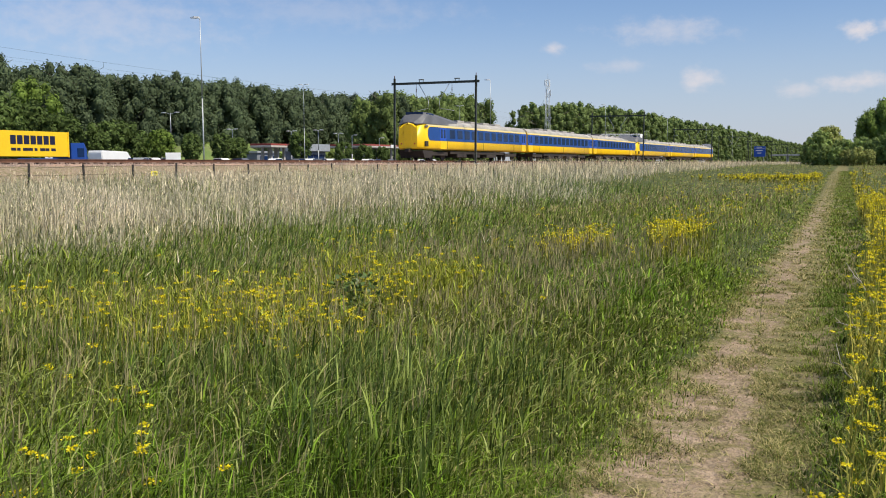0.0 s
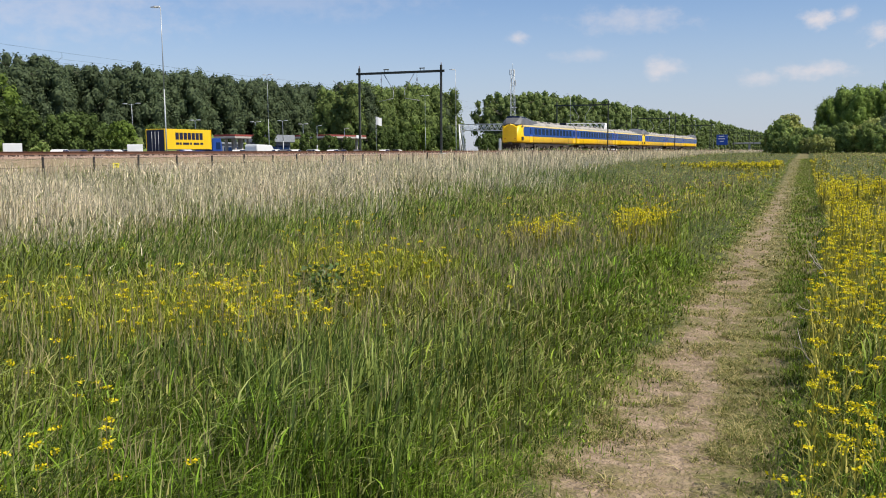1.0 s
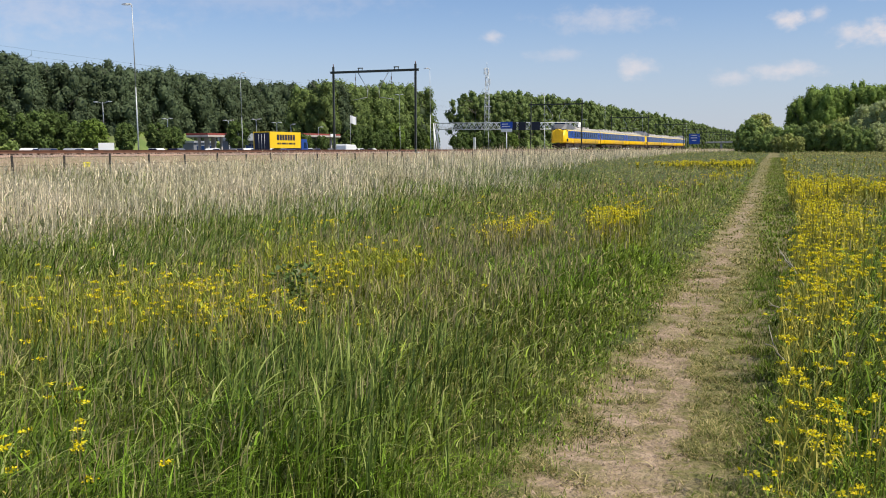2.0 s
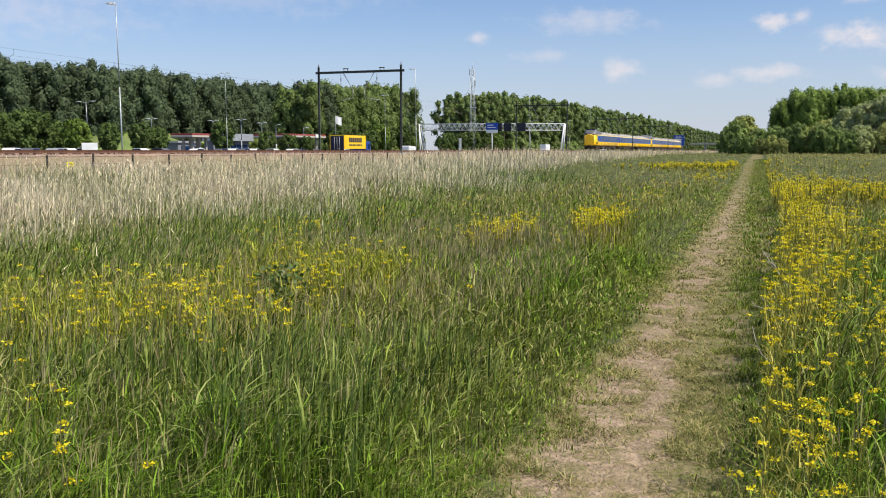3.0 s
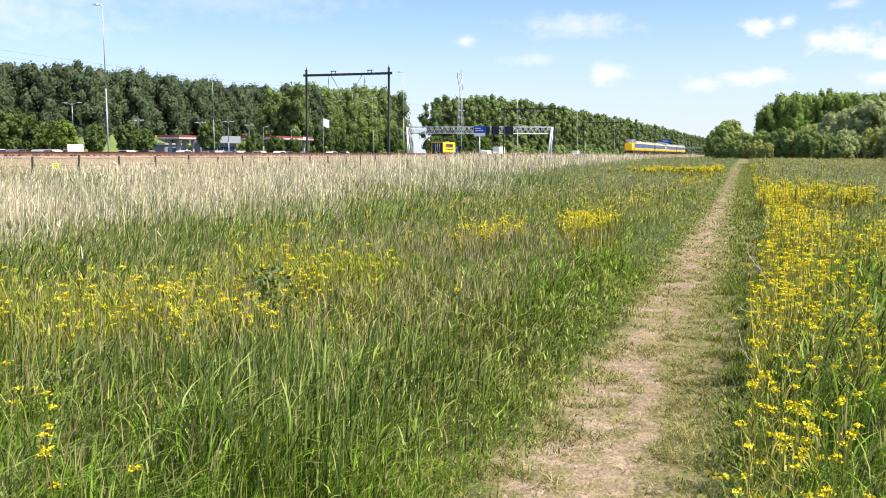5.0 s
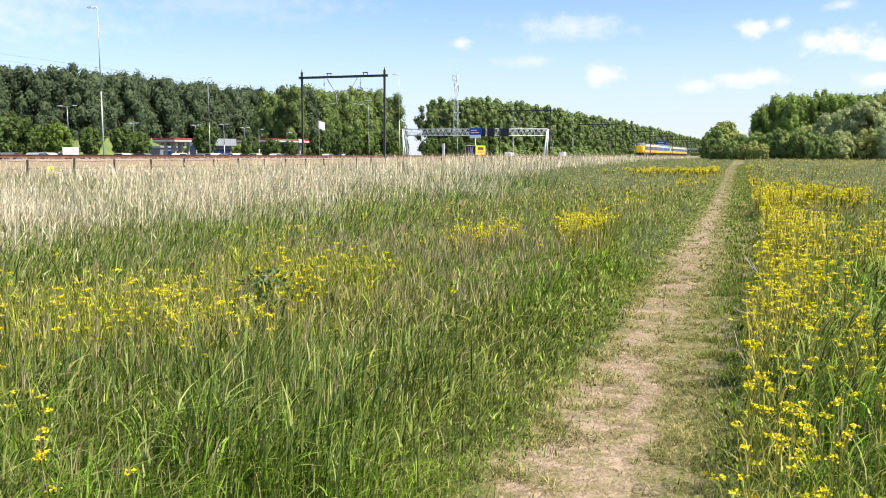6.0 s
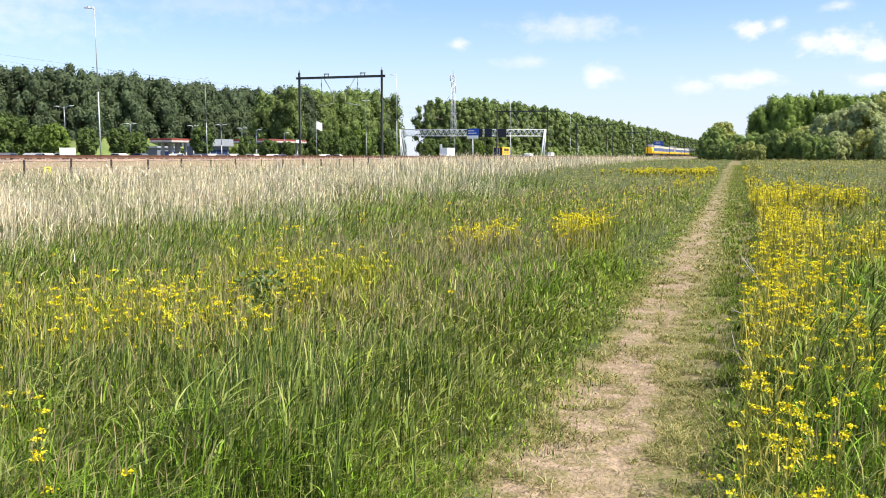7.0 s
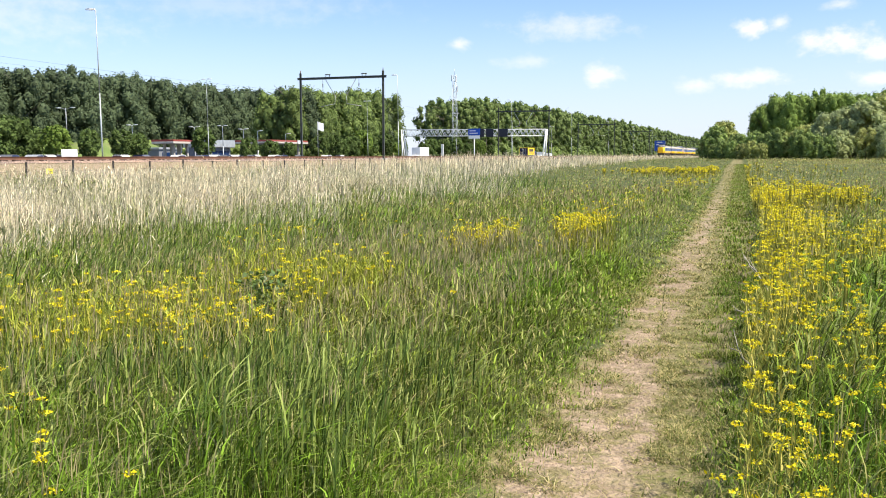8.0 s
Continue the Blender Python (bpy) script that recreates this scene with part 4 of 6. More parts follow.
def grow_flowers():
    petals, stems = Heap(), Heap()
    r = np.random.RandomState(51)
    beds = []      # x, y, spread x, spread y, plants, height, fullness
    for cx, cy, sx, sy, n, h, full in ((-4.2, 5.6, 0.52, 0.55, 52, 0.66, 0.9), (-4.7, 6.6, 0.45, 0.40, 22, 0.66, 0.8), (-5.8, 6.2, 1.0, 0.8, 150, 0.60, 0.05), (-4.9, 5.5, 0.9, 0.45, 120, 0.60, 0.08), (-4.9, 7.0, 0.9, 0.5, 80, 0.62, 0.2), (-6.6, 5.2, 0.6, 0.5, 60, 0.6, 0.15),
                                       (-4.0, 3.6, 0.4, 0.4, 5, 0.6, 0.6), (-2.75, 2.5, 0.22, 0.2, 12, 0.6, 0.8), (-7.5, 8.8, 2.0, 1.4, 10, 0.5, 0.3),
                                       (-4.25, 8.4, 0.28, 0.5, 190, 0.68, 0.12), (-5.45, 9.2, 0.3, 0.4, 80, 0.60, 0.06), (-4.3, 8.6, 0.8, 0.9, 60, 0.55, 0.04), (-7.3, 12.3, 0.4, 0.5, 22, 0.6, 0.5), (-4.05, 13.2, 0.26, 0.5, 55, 0.66, 1.2), (-5.3, 14.6, 0.5, 0.7, 8, 0.55, 0.4),
                                       (-2.85, 14.9, 0.22, 0.7, 90, 0.70, 1.2), (-3.8, 21.5, 0.6, 1.2, 18, 0.65, 0.6), (-6.5, 18, 3.0, 4.0, 12, 0.5, 0.3),
                                       (-7.6, 78, 2.2, 3, 170, 0.6, 1.0), (-4.6, 76, 0.6, 5, 70, 0.65, 1.0), (-3.6, 52, 0.6, 9, 40, 0.6, 0.7), (-6.0, 34, 2.5, 6, 24, 0.5, 0.4)):
        beds.append((r.normal(cx, sx, n), r.normal(cy, sy, n), np.full(n, h), np.full(n, full)))
    # the yellow strip on the other side of the path
    for n, y0, y1, w in ((130, 2.6, 8.0, 2.2), (330, 8.0, 22.0, 3.4), (240, 22.0, 46.0, 7.0), (170, 46.0, 95.0, 10.0)):
        y = y0 + (y1 - y0) * r.rand(n)
        x = np.interp(y, PATH_Y, PATH_R) + 0.15 + w * r.rand(n) ** 2.4
        full = np.clip(0.12 + 1.5 * patches(x, y, 1.1, 52), 0.03, 1.35) if y0 < 20 else np.clip(-0.45 + 2.5 * patches(x, y, 0.5, 53), 0.0, 1.35)
        beds.append((x, y, r.uniform(0.5, 0.74, n), full))
    # the fullest clumps
    for cx, cy, sx, sy, k in ((0.12, 27.2, 0.42, 1.6, 190), (1.4, 29.5, 0.35, 1.5, 60), (2.2, 27.5, 0.28, 1.2, 70), (0.2, 12.0, 0.2, 1.3, 40), (0.5, 14.4, 0.28, 0.9, 80), (0.32, 17.2, 0.2, 1.0, 60), (0.25, 8.2, 0.2, 0.7, 30), (1.4, 13.1, 0.25, 0.8, 40), (0.25, 3.5, 0.25, 0.4, 20), (0.55, 4.6, 0.3, 0.5, 14), (0.6, 6.6, 0.3, 0.6, 24), (0.35, 9.0, 0.25, 1.0, 32)):
        beds.append((r.normal(cx, sx, k), r.normal(cy, sy, k), r.uniform(0.6, 0.8, k), np.full(k, 1.3)))
    X, Y, H, F = (np.concatenate(v) for v in zip(*beds))
    l, dr, pr = path_edges(Y)
    ok = ((X < l - 0.12) | (X > pr + 0.08)) & (Y > 1.9)
    X, Y, H, F = X[ok], Y[ok], H[ok], F[ok]
    D = np.hypot(X, Y)
    H = H * r.uniform(0.75, 1.15, len(X))
    Z = land(X, Y)
    stems.add(*blades(X, Y, Z, H * 0.95, np.maximum(0.004, 0.0006 * D), r.uniform(0, 0.25, len(X)), r, 3))
    for near in (True, False):
        sel = (D < 11) if near else (D >= 11)
        heads, bits, size = (4, 22, 0.0068) if near else (5, 7, 0.0125)
        for j in range(heads):
            go = sel & (r.rand(len(X)) < F * np.where(X < -1.2, 0.78, 0.54))
            x, y, z, h, d = X[go], Y[go], Z[go], H[go], D[go]
            m = len(x)
            a, rad = r.uniform(0, 6.28, m), r.uniform(0.0, 0.13, m)
            hx, hy, hz = x + rad * np.cos(a), y + rad * np.sin(a), z + h * r.uniform(0.80, 1.06, m)
            b = np.stack([x, y, z + h * r.uniform(0.45, 0.65, m)], 1)
            t = np.stack([hx, hy, hz], 1)
            side = np.column_stack([-np.sin(a), np.cos(a), np.zeros(m)]) * (np.maximum(0.0018, 0.0006 * d))[:, None]
            stems.add(np.stack([b - side, b + side, t + side * 0.6, t - side * 0.6], 1).reshape(-1, 3), np.arange(m * 4).reshape(m, 4))
            k = np.repeat(np.arange(m), bits)
            spread = np.where(near, 0.0105, 0.018) * np.maximum(1.0, (d[k] / 14) ** 0.5)
            c = t[k] + r.normal(0, 1, (len(k), 3)) * spread[:, None] * np.array([1.2, 1.2, 0.45])
            petals.add(*specks(c, size * np.maximum(1.0, (d[k] / (6.0 if near else 14.0)) ** 0.55) * r.uniform(0.7, 1.3, len(k)), r))
        # narrow leaves up the stem
        go = np.where(sel)[0]
        for j in range(7 if near else 3):
            x, y, z, h, d = X[go], Y[go], Z[go], H[go], D[go]
            stems.add(*blades(x, y, z + h * r.uniform(0.05, 0.7, len(go)), r.uniform(0.07, 0.16, len(go)), np.maximum(0.010, 0.0016 * d) * r.uniform(0.6, 1.3, len(go)), r.uniform(0.5, 1.2, len(go)), r, 2, spread=3.0))
    # stands of thin yellow-green mustard shoots
    shoots = Heap()
    for cx, cy, sx, sy, n in ((-4.25, 8.4, 0.28, 0.45, 4200), (-5.45, 9.2, 0.32, 0.45, 1500), (-5.4, 5.9, 0.8, 0.6, 1500), (-4.8, 5.4, 0.6, 0.4, 1300), (-4.6, 7.0, 0.7, 0.45, 1100), (-2.85, 14.9, 0.24, 0.7, 900)):
        x, y = r.normal(cx, sx, n), r.normal(cy, sy, n)
        shoots.add(*blades(x, y, land(x, y) + r.uniform(0.12, 0.62, n), r.uniform(0.05, 0.13, n), np.full(n, 0.006 + 0.0005 * cy), r.uniform(0.3, 1.6, n), r, 2, spread=3.0))
        n //= 3
        x, y = x[:n], y[:n]
        shoots.add(*blades(x, y, land(x, y), r.uniform(0.50, 0.78, n), np.full(n, 0.0062 + 0.0006 * cy), np.abs(r.normal(0, 0.16, n)), r, 2))
    shoots.stuff("mustard_shoots", LIME, "thin yellow-green shoots of wild mustard not yet in bloom", "wildflowers")
    petals.stuff("yellow_blossoms", PETAL, "small bright yellow blossoms of wild mustard", "wildflowers")
    stems.stuff("flower_stems", STEM, "thin green stems and leaves of wild mustard", "wildflowers")


def make_weed(x, y, h, seed):
    """A dark leafy herb that stands out of the grass."""
    r = np.random.RandomState(seed)
    root = thing("leafy_weed", "dark green broad-leaved weed standing in the meadow grass", "weed", pose(x, y, float(land(x, y))))
    bm = bmesh.new()
    for j in range(5):
        a = r.uniform(0, 6.28)
        tube(bm, (0, 0, 0), (0.12 * math.cos(a), 0.12 * math.sin(a), h * r.uniform(0.7, 1)), 0.007, 0.003, 5)
    part("stem", bm, STEM, root)
    n = 230
    c = np.stack([r.normal(0, 0.11, n), r.normal(0, 0.11, n), h * r.uniform(0.25, 1.0, n)], 1)
    v, q = specks(c, r.uniform(0.018, 0.040, n), r)
    part("leaves", raw_mesh("leaves", v, [q], WEED, False), None, root, "dark pointed leaves")


def grow_pale_strip():
    """Bleached bents in front of the bushes where the meadow ends."""
    heap = Heap()
    r = np.random.RandomState(81)
    n = 18000
    y = r.uniform(84, 146, n)
    x = np.interp(y, PATH_Y, PATH_R) + 0.6 + r.rand(n) * 19
    keep = r.rand(n) < np.clip(0.35 + 0.9 * patches(x, y, 0.14, 82), 0, 1) * smooth01(84, 135, y + 1.2 * x)
    x, y = x[keep], y[keep]
    m = len(x)
    heap.add(*blades(x, y, land(x, y), r.uniform(0.15, 0.42, m), r.uniform(0.02, 0.05, m), r.uniform(0.2, 1.6, m), r, 2, spread=2.5))
    heap.stuff("bleached_grass", STRAW, "pale bleached grass at the meadow's end", "grass")


def make_twig(a, b, seed):
    """A fallen dry twig that leans out of the growth beside the path."""
    r = random.Random(seed)
    a, b = Vector(a), Vector(b)
    root = thing("dry_twig", "bare grey dead twig leaning over the edge of the footpath", "twig", pose(*a))
    bm = bmesh.new()
    prev = Vector((0, 0, 0))
    stops = []
    for k in range(1, 7):
        nxt = (b - a) * (k / 6) + Vector((r.uniform(-0.02, 0.02), r.uniform(-0.03, 0.03), 0.05 * math.sin(k / 6 * 3.1) + r.uniform(-0.01, 0.01)))
        tube(bm, prev, nxt, 0.010 - 0.001 * k, 0.009 - 0.001 * k, 6, False)
        stops.append(nxt)
        prev = nxt
    part("stem", bm, TWIG, root)
    for k in (1, 2, 4):
        bm = bmesh.new()
        e = stops[k] + (b - a) * r.uniform(0.12, 0.22) + Vector((r.uniform(-0.08, 0.08), r.uniform(-0.1, 0.1), r.uniform(0.03, 0.12)))
        tube(bm, stops[k], e, 0.004, 0.002, 5, False)
        part("side_shoot", bm, TWIG, root)


grow_grass()
grow_pale_strip()
grow_reeds()
grow_reed_tufts()
grow_path_turf()
grow_flowers()
make_weed(-4.15, 6.85, 0.76, 1)
make_weed(-4.4, 7.15, 0.62, 2)
make_twig((0.10, 11.2, 0.06), (-0.25, 12.6, 0.34), 1)
make_twig((0.08, 8.75, 0.10), (-0.27, 9.05, 0.20), 2)
make_twig((0.0, 6.8, 0.06), (-0.20, 7.1, 0.22), 3)

# ---- woods, bushes and single trees ----
LEAF = {
    # the dark poplars' raised blue puts a little distance haze into their colour
    "poplar": paint("hazed dark poplar foliage", (0.095, 0.128, 0.063), 0.6, vary=0.2, scale=0.18, fine=1.2, island=0.28, per_object=0.16, translucent=0.30, spec=0.12),
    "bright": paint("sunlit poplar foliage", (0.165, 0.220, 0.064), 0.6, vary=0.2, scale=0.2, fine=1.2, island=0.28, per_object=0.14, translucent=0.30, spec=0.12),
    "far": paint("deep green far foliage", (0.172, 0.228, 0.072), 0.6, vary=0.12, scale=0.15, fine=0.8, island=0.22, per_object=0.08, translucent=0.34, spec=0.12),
    "lush": paint("bright lush poplar foliage", (0.200, 0.280, 0.062), 0.6, vary=0.18, scale=0.2, fine=1.2, island=0.28, per_object=0.14, translucent=0.30, spec=0.12),
    "fresh": paint("yellow-green young foliage", (0.150, 0.215, 0.040), 0.6, vary=0.18, scale=0.3, fine=1.5, island=0.35, per_object=0.15, translucent=0.30, spec=0.12),
    "young": paint("dark young tree foliage", (0.105, 0.152, 0.040), 0.6, vary=0.2, scale=0.3, fine=1.5, island=0.35, per_object=0.2, translucent=0.30, spec=0.12),
    "willow": paint("grey-green willow foliage", (0.452, 0.5, 0.234), 0.65, vary=0.2, scale=0.25, fine=1.4, island=0.28, per_object=0.15, translucent=0.42, spec=0.12),
    "bush": paint("dark hawthorn foliage", (0.272, 0.352, 0.103), 0.65, vary=0.22, scale=0.25, fine=1.4, island=0.28, per_object=0.2, translucent=0.42, spec=0.25),
    "olive": paint("olive shrub foliage", (0.39, 0.414, 0.133), 0.65, vary=0.2, scale=0.25, fine=1.4, island=0.28, per_object=0.2, translucent=0.42, spec=0.25),
}


def crown_mesh(seed, h, rad, foot, clumps, leaves, size, leaf, upright=0.0, lump=1.0):
    """A billowing crown: overlapping boughs between the heights foot and h, each clad in leaves that face outwards."""
    r = np.random.RandomState(seed)
    boughs = max(12, int(clumps / (2 * lump ** 1.5)))
    u = (np.arange(boughs) + r.uniform(0.1, 0.9, boughs)) / boughs
    prof = np.sin(np.pi * np.clip(0.16 + 0.67 * u, 0, 1)) ** 0.7
    a = 2.4 * np.arange(boughs) + r.uniform(-0.7, 0.7, boughs)
    br = lump * rad * r.uniform(0.26, 0.44, boughs) * (0.70 + 0.30 * prof)
    tall = 1.0 + 0.5 * upright
    d = np.maximum(rad * prof * (1 + 0.18 * np.sin(2 * a + seed)) * r.uniform(0.72, 1.0, boughs) - br, 0)
    z = foot + 0.6 * br + (h - foot - 0.6 * br - br * tall) * u
    c = np.stack([d * np.cos(a), d * np.sin(a), z], 1)
    # leaves on the outer faces of the boughs
    n = int(clumps * leaves * 1.25)
    k = r.choice(boughs, n, p=br ** 2 / (br ** 2).sum())
    o = r.normal(0, 1, (n, 3)) + 0.55 * np.stack([np.cos(a), np.sin(a), 0.5 + 0 * a], 1)[k]
    o /= np.linalg.norm(o, axis=1)[:, None]
    stretch = np.array([1, 1, tall])
    p = c[k] + o * stretch * (br[k] * r.uniform(0.80, 1.06 if lump > 0.7 or size > 0.4 else 1.22, n) * (1 + 0.09 * np.sin(7 * o[:, 0] + 5 * o[:, 2] + k) + 0.09 * np.sin(9 * o[:, 1] - 8 * o[:, 2] + 2 * k)))[:, None]
    deep = np.zeros(n, bool)
    for q in range(boughs):
        deep |= (np.linalg.norm((p - c[q]) / stretch, axis=1) < 0.74 * br[q]) & (k != q)
    p, o = p[~deep], o[~deep]
    n = len(p)
    nrm = o + r.normal(0, 0.34, (n, 3)) + np.array([0, 0, 0.15])
    nrm /= np.linalg.norm(nrm, axis=1)[:, None]
    t = np.cross(nrm, r.normal(0, 1, (n, 3)))
    t /= np.linalg.norm(t, axis=1)[:, None] + 1e-9
    b = np.cross(nrm, t)
    s = (size * r.uniform(0.6, 1.4, n))[:, None]
    V = np.stack([p - t * s, p - b * s * 0.6, p + t * s, p + b * s * 0.6], 1).reshape(-1, 3)
    quads = np.arange(n * 4).reshape(n, 4)
    # the inner mass of foliage that closes the crown
    lat, lon = np.meshgrid(np.linspace(-1.35, 1.35, 4), np.arange(6) * math.pi / 3, indexing="ij")
    ball = np.stack([np.cos(lat) * np.cos(lon), np.cos(lat) * np.sin(lon), np.sin(lat)], -1).reshape(-1, 3)
    m = len(ball)
    W = c[:, None] + ball[None] * stretch * (0.80 * br)[:, None, None] * r.uniform(0.80, 1.08, (boughs, m, 1))
    grid = np.arange(m).reshape(4, 6)
    face = np.stack([grid[:-1], np.roll(grid, -1, 1)[:-1], np.roll(grid, -1, 1)[1:], grid[1:]], -1).reshape(-1, 4)
    inner = (len(V) + m * np.arange(boughs)[:, None, None] + face[None]).reshape(-1, 4)
    return raw_mesh("crown", np.concatenate([V, W.reshape(-1, 3)]), [np.concatenate([quads, inner])], LEAF[leaf], False)


def make_tree(name, label, category, group, seed, h, rad, foot, clumps, leaves, size, leaf, upright=0.0, lump=1.0):
    r = random.Random(seed)
    root = thing(name, label, category, group=group)
    bm = bmesh.new()
    tr = 0.011 * h + 0.03
    x = y = 0.0
    prev = (0, 0, -0.3)
    stops = []
    for k in range(1, 6):      # a trunk with a slight sway
        x, y = x + r.uniform(-0.012, 0.012) * h, y + r.uniform(-0.012, 0.012) * h
        nxt = (x, y, h * 0.16 * k)
        tube(bm, prev, nxt, tr * (1.1 - 0.18 * k), tr * (1.1 - 0.18 * (k + 1)), 7, False)
        stops.append(nxt)
        prev = nxt
    for k in range(9):
        s = Vector(stops[r.randrange(1, 5)])
        a = r.uniform(0, 6.28)
        e = s + Vector((math.cos(a) * rad * 0.75, math.sin(a) * rad * 0.75, h * r.uniform(0.08, 0.2)))
        tube(bm, s, e, tr * 0.32, tr * 0.08, 5, False)
    part("trunk", bm, "bark", root, "grey-brown trunk and limbs")
    part("crown", crown_mesh(seed, h, rad, foot, clumps, leaves, size, leaf, upright, lump), None, root)
    return root


def plant(makers, spots, seed):
    """Sets down copies of the given trees; each spot: x, y, scale."""
    r = random.Random(seed)
    used = set()
    for x, y, s in spots:
        i = r.randrange(len(makers))
        m = pose(x, y, float(land(x, y)), 0, 0, r.uniform(0, 360))
        if i not in used:
            used.add(i)
            makers[i].matrix_basis = m
            makers[i].scale = (s, s, s * r.uniform(0.97, 1.03))
            continue
        ob = copy_thing(makers[i], m)
        ob.scale = (s, s, s * r.uniform(0.97, 1.03))
    for i, mk in enumerate(makers):
        if i not in used:
            x, y, s = spots[-1]
            mk.matrix_basis = pose(x - 3, y + 2, float(land(x, y)))


def make_woods():
    r = random.Random(77)
    dark = [make_tree("poplar_tree", "tall dark green poplar at the edge of the wood", "tree", "poplars of the wood", 100 + k, 19.4, 5.2, 0.4, 84, 50, 0.27, "poplar", 0.7, 0.9) for k in range(5)]
    spots = []
    for row, (x0, dy, s) in enumerate(((-143, 6.6, 1.04), (-151, 7.2, 1.11))):
        y = 88 + row * 2
        while y < 262:
            spots.append((x0 + r.uniform(-2, 2), y, s * float(np.interp(y, [88, 160, 262], [1.0, 1.04, 1.11])) * r.uniform(0.95, 1.05)))
            y += dy * r.uniform(0.8, 1.2)
    plant(dark, spots, 1)
    mid = [make_tree("poplar_tree", "tall green poplar in a dense wood by the motorway", "tree", "poplars of the wood", 200 + k, 18.2, 4.8, 0.4, 84, 46, 0.28, "bright" if k != 1 else "poplar", 0.6) for k in range(4)]
    spots = [(-112 - 5.5 * row + r.uniform(-1.5, 1.5), 203 + j * 6.0 + r.uniform(-1.5, 1.5), (1.08 + 0.012 * j) * r.uniform(0.95, 1.05)) for row in range(2) for j in range(11)]
    plant(mid, spots, 2)
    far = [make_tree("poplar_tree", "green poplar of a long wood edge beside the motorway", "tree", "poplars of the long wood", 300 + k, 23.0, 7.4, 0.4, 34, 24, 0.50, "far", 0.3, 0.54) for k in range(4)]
    spots = []
    for row in range(2):
        y = 303 + 4 * row
        while y < 1500:
            s = float(np.interp(y, [288, 330, 420, 700, 1500], [0.97, 1.05, 1.13, 1.19, 1.16]))
            spots.append((float(np.interp(y, [288, 330, 480, 820, 1500], [-112, -104, -101, -98, -92])) - 6.5 * row + r.uniform(-1.5, 1.5), y, s * r.uniform(0.97, 1.03)))
            y += (7.0 + 0.010 * (y - 288)) * r.uniform(0.92, 1.08)
    plant(far, spots, 3)
    # the service area's young trees and roadside shrubs
    young = [make_tree("lime_tree", "young leafy tree on the service area verge", "tree", "young trees on the service area", 400 + k, 6.9, 2.5, 1.9, 50, 40, 0.19, ("fresh", "young", "young", "young")[k], 0.1, 0.62) for k in range(4)]
    spots = [(-104, 92, 1.25), (-102, 98, 1.15), (-104, 103, 1.2), (-101, 108.5, 1.0), (-101, 115.5, 0.92), (-101, 123.0, 0.95), (-101, 127.5, 0.9), (-99, 143.5, 1.08), (-98, 157.5, 0.85),
             (-98, 166, 0.8), (-97, 172, 0.72), (-98, 188, 1.0), (-97, 193, 1.1), (-98, 199, 0.95), (-97, 204, 1.05), (-98, 212, 1.3), (-99, 218, 1.1), (-97, 225, 1.15), (-98, 233, 0.9), (-99, 241, 1.0),
             (-100, 262, 0.9), (-101, 270, 1.15), (-100, 279, 1.1), (-99, 290, 1.2), (-98, 300, 1.0), (-97, 310, 1.1), (-97, 322, 0.9), (-108, 86, 1.3), (-109, 79, 1.3), (-107, 110, 1.0), (-101, 83, 1.5), (-106, 79, 1.6), (-99, 77, 1.5)]
    plant(young, spots, 4)
    broad = make_tree("lime_tree", "broad olive-green tree standing before the dark wood", "tree", "", 440, 15.0, 4.6, 0.6, 70, 46, 0.24, "fresh", 0.4, 0.8)
    broad.matrix_basis = pose(-118, 99, float(land(-118, 99)))
    under = [make_tree("shrub", "dark undergrowth shrub at the foot of the wood", "shrub", "undergrowth of the wood", 450 + k, 6.0, 3.4, 0.2, 24, 11, 0.48, "bush") for k in range(2)]
    spots = [(-137 + r.uniform(-2, 2), 85 + j * 5.5, r.uniform(0.7, 1.2)) for j in range(32)] + [(-106 + r.uniform(-1, 1), 203 + j * 6, r.uniform(0.7, 1.1)) for j in range(10)]
    spots += [(-97 + r.uniform(-2, 1), 330 + j * 9.5, r.uniform(0.7, 1.3)) for j in range(45)]
    plant(under, spots, 5)
    # beyond the meadow, where the path ends
    right = [make_tree("poplar_tree", "bright green poplar in a row beyond the meadow", "tree", "poplars beyond the meadow", 500 + k, 19.6, 4.7, 0.6, 72, 48, 0.30, "lush", 1.1) for k in range(3)]
    spots = [(-1.2 + j * 4.0 + r.uniform(-0.5, 0.5), 292 + 0.5 * j + r.uniform(-2, 2) + 8 * row, (1.03 if row else 0.97) * r.uniform(0.97, 1.03) * (0.82 if j == 0 else 1)) for row in range(2) for j in range(11)]
    plant(right, spots, 6)
    bush = [make_tree("hawthorn_bush", "dark green bush at the far end of the meadow", "bush", "bushes at the meadow's end", 600 + k, 6.4, 2.8, 0.1, 54, 60, 0.20, ("bush", "olive", "bush")[k], 0.2, 0.62) for k in range(3)]
    spots = [(-9.9, 178, 0.80), (-8.8, 175, 0.98), (-7.6, 177, 1.10), (-6.4, 180, 0.88), (-5.0, 172, 0.72), (-3.4, 168, 0.70), (-1.6, 164, 0.74), (0.2, 160, 0.70), (1.8, 158, 0.78), (3.6, 158, 0.70), (5.4, 156, 0.74),
             (-8.4, 160, 0.40), (-6.8, 158, 0.50), (-5.2, 156, 0.48), (-3.6, 155, 0.42), (-2.2, 153, 0.46), (-0.6, 152, 0.40), (-10.9, 186, 0.72), (-9.6, 190, 0.9), (7.0, 149, 0.60), (8.8, 145, 0.55)]
    plant(bush, spots, 7)
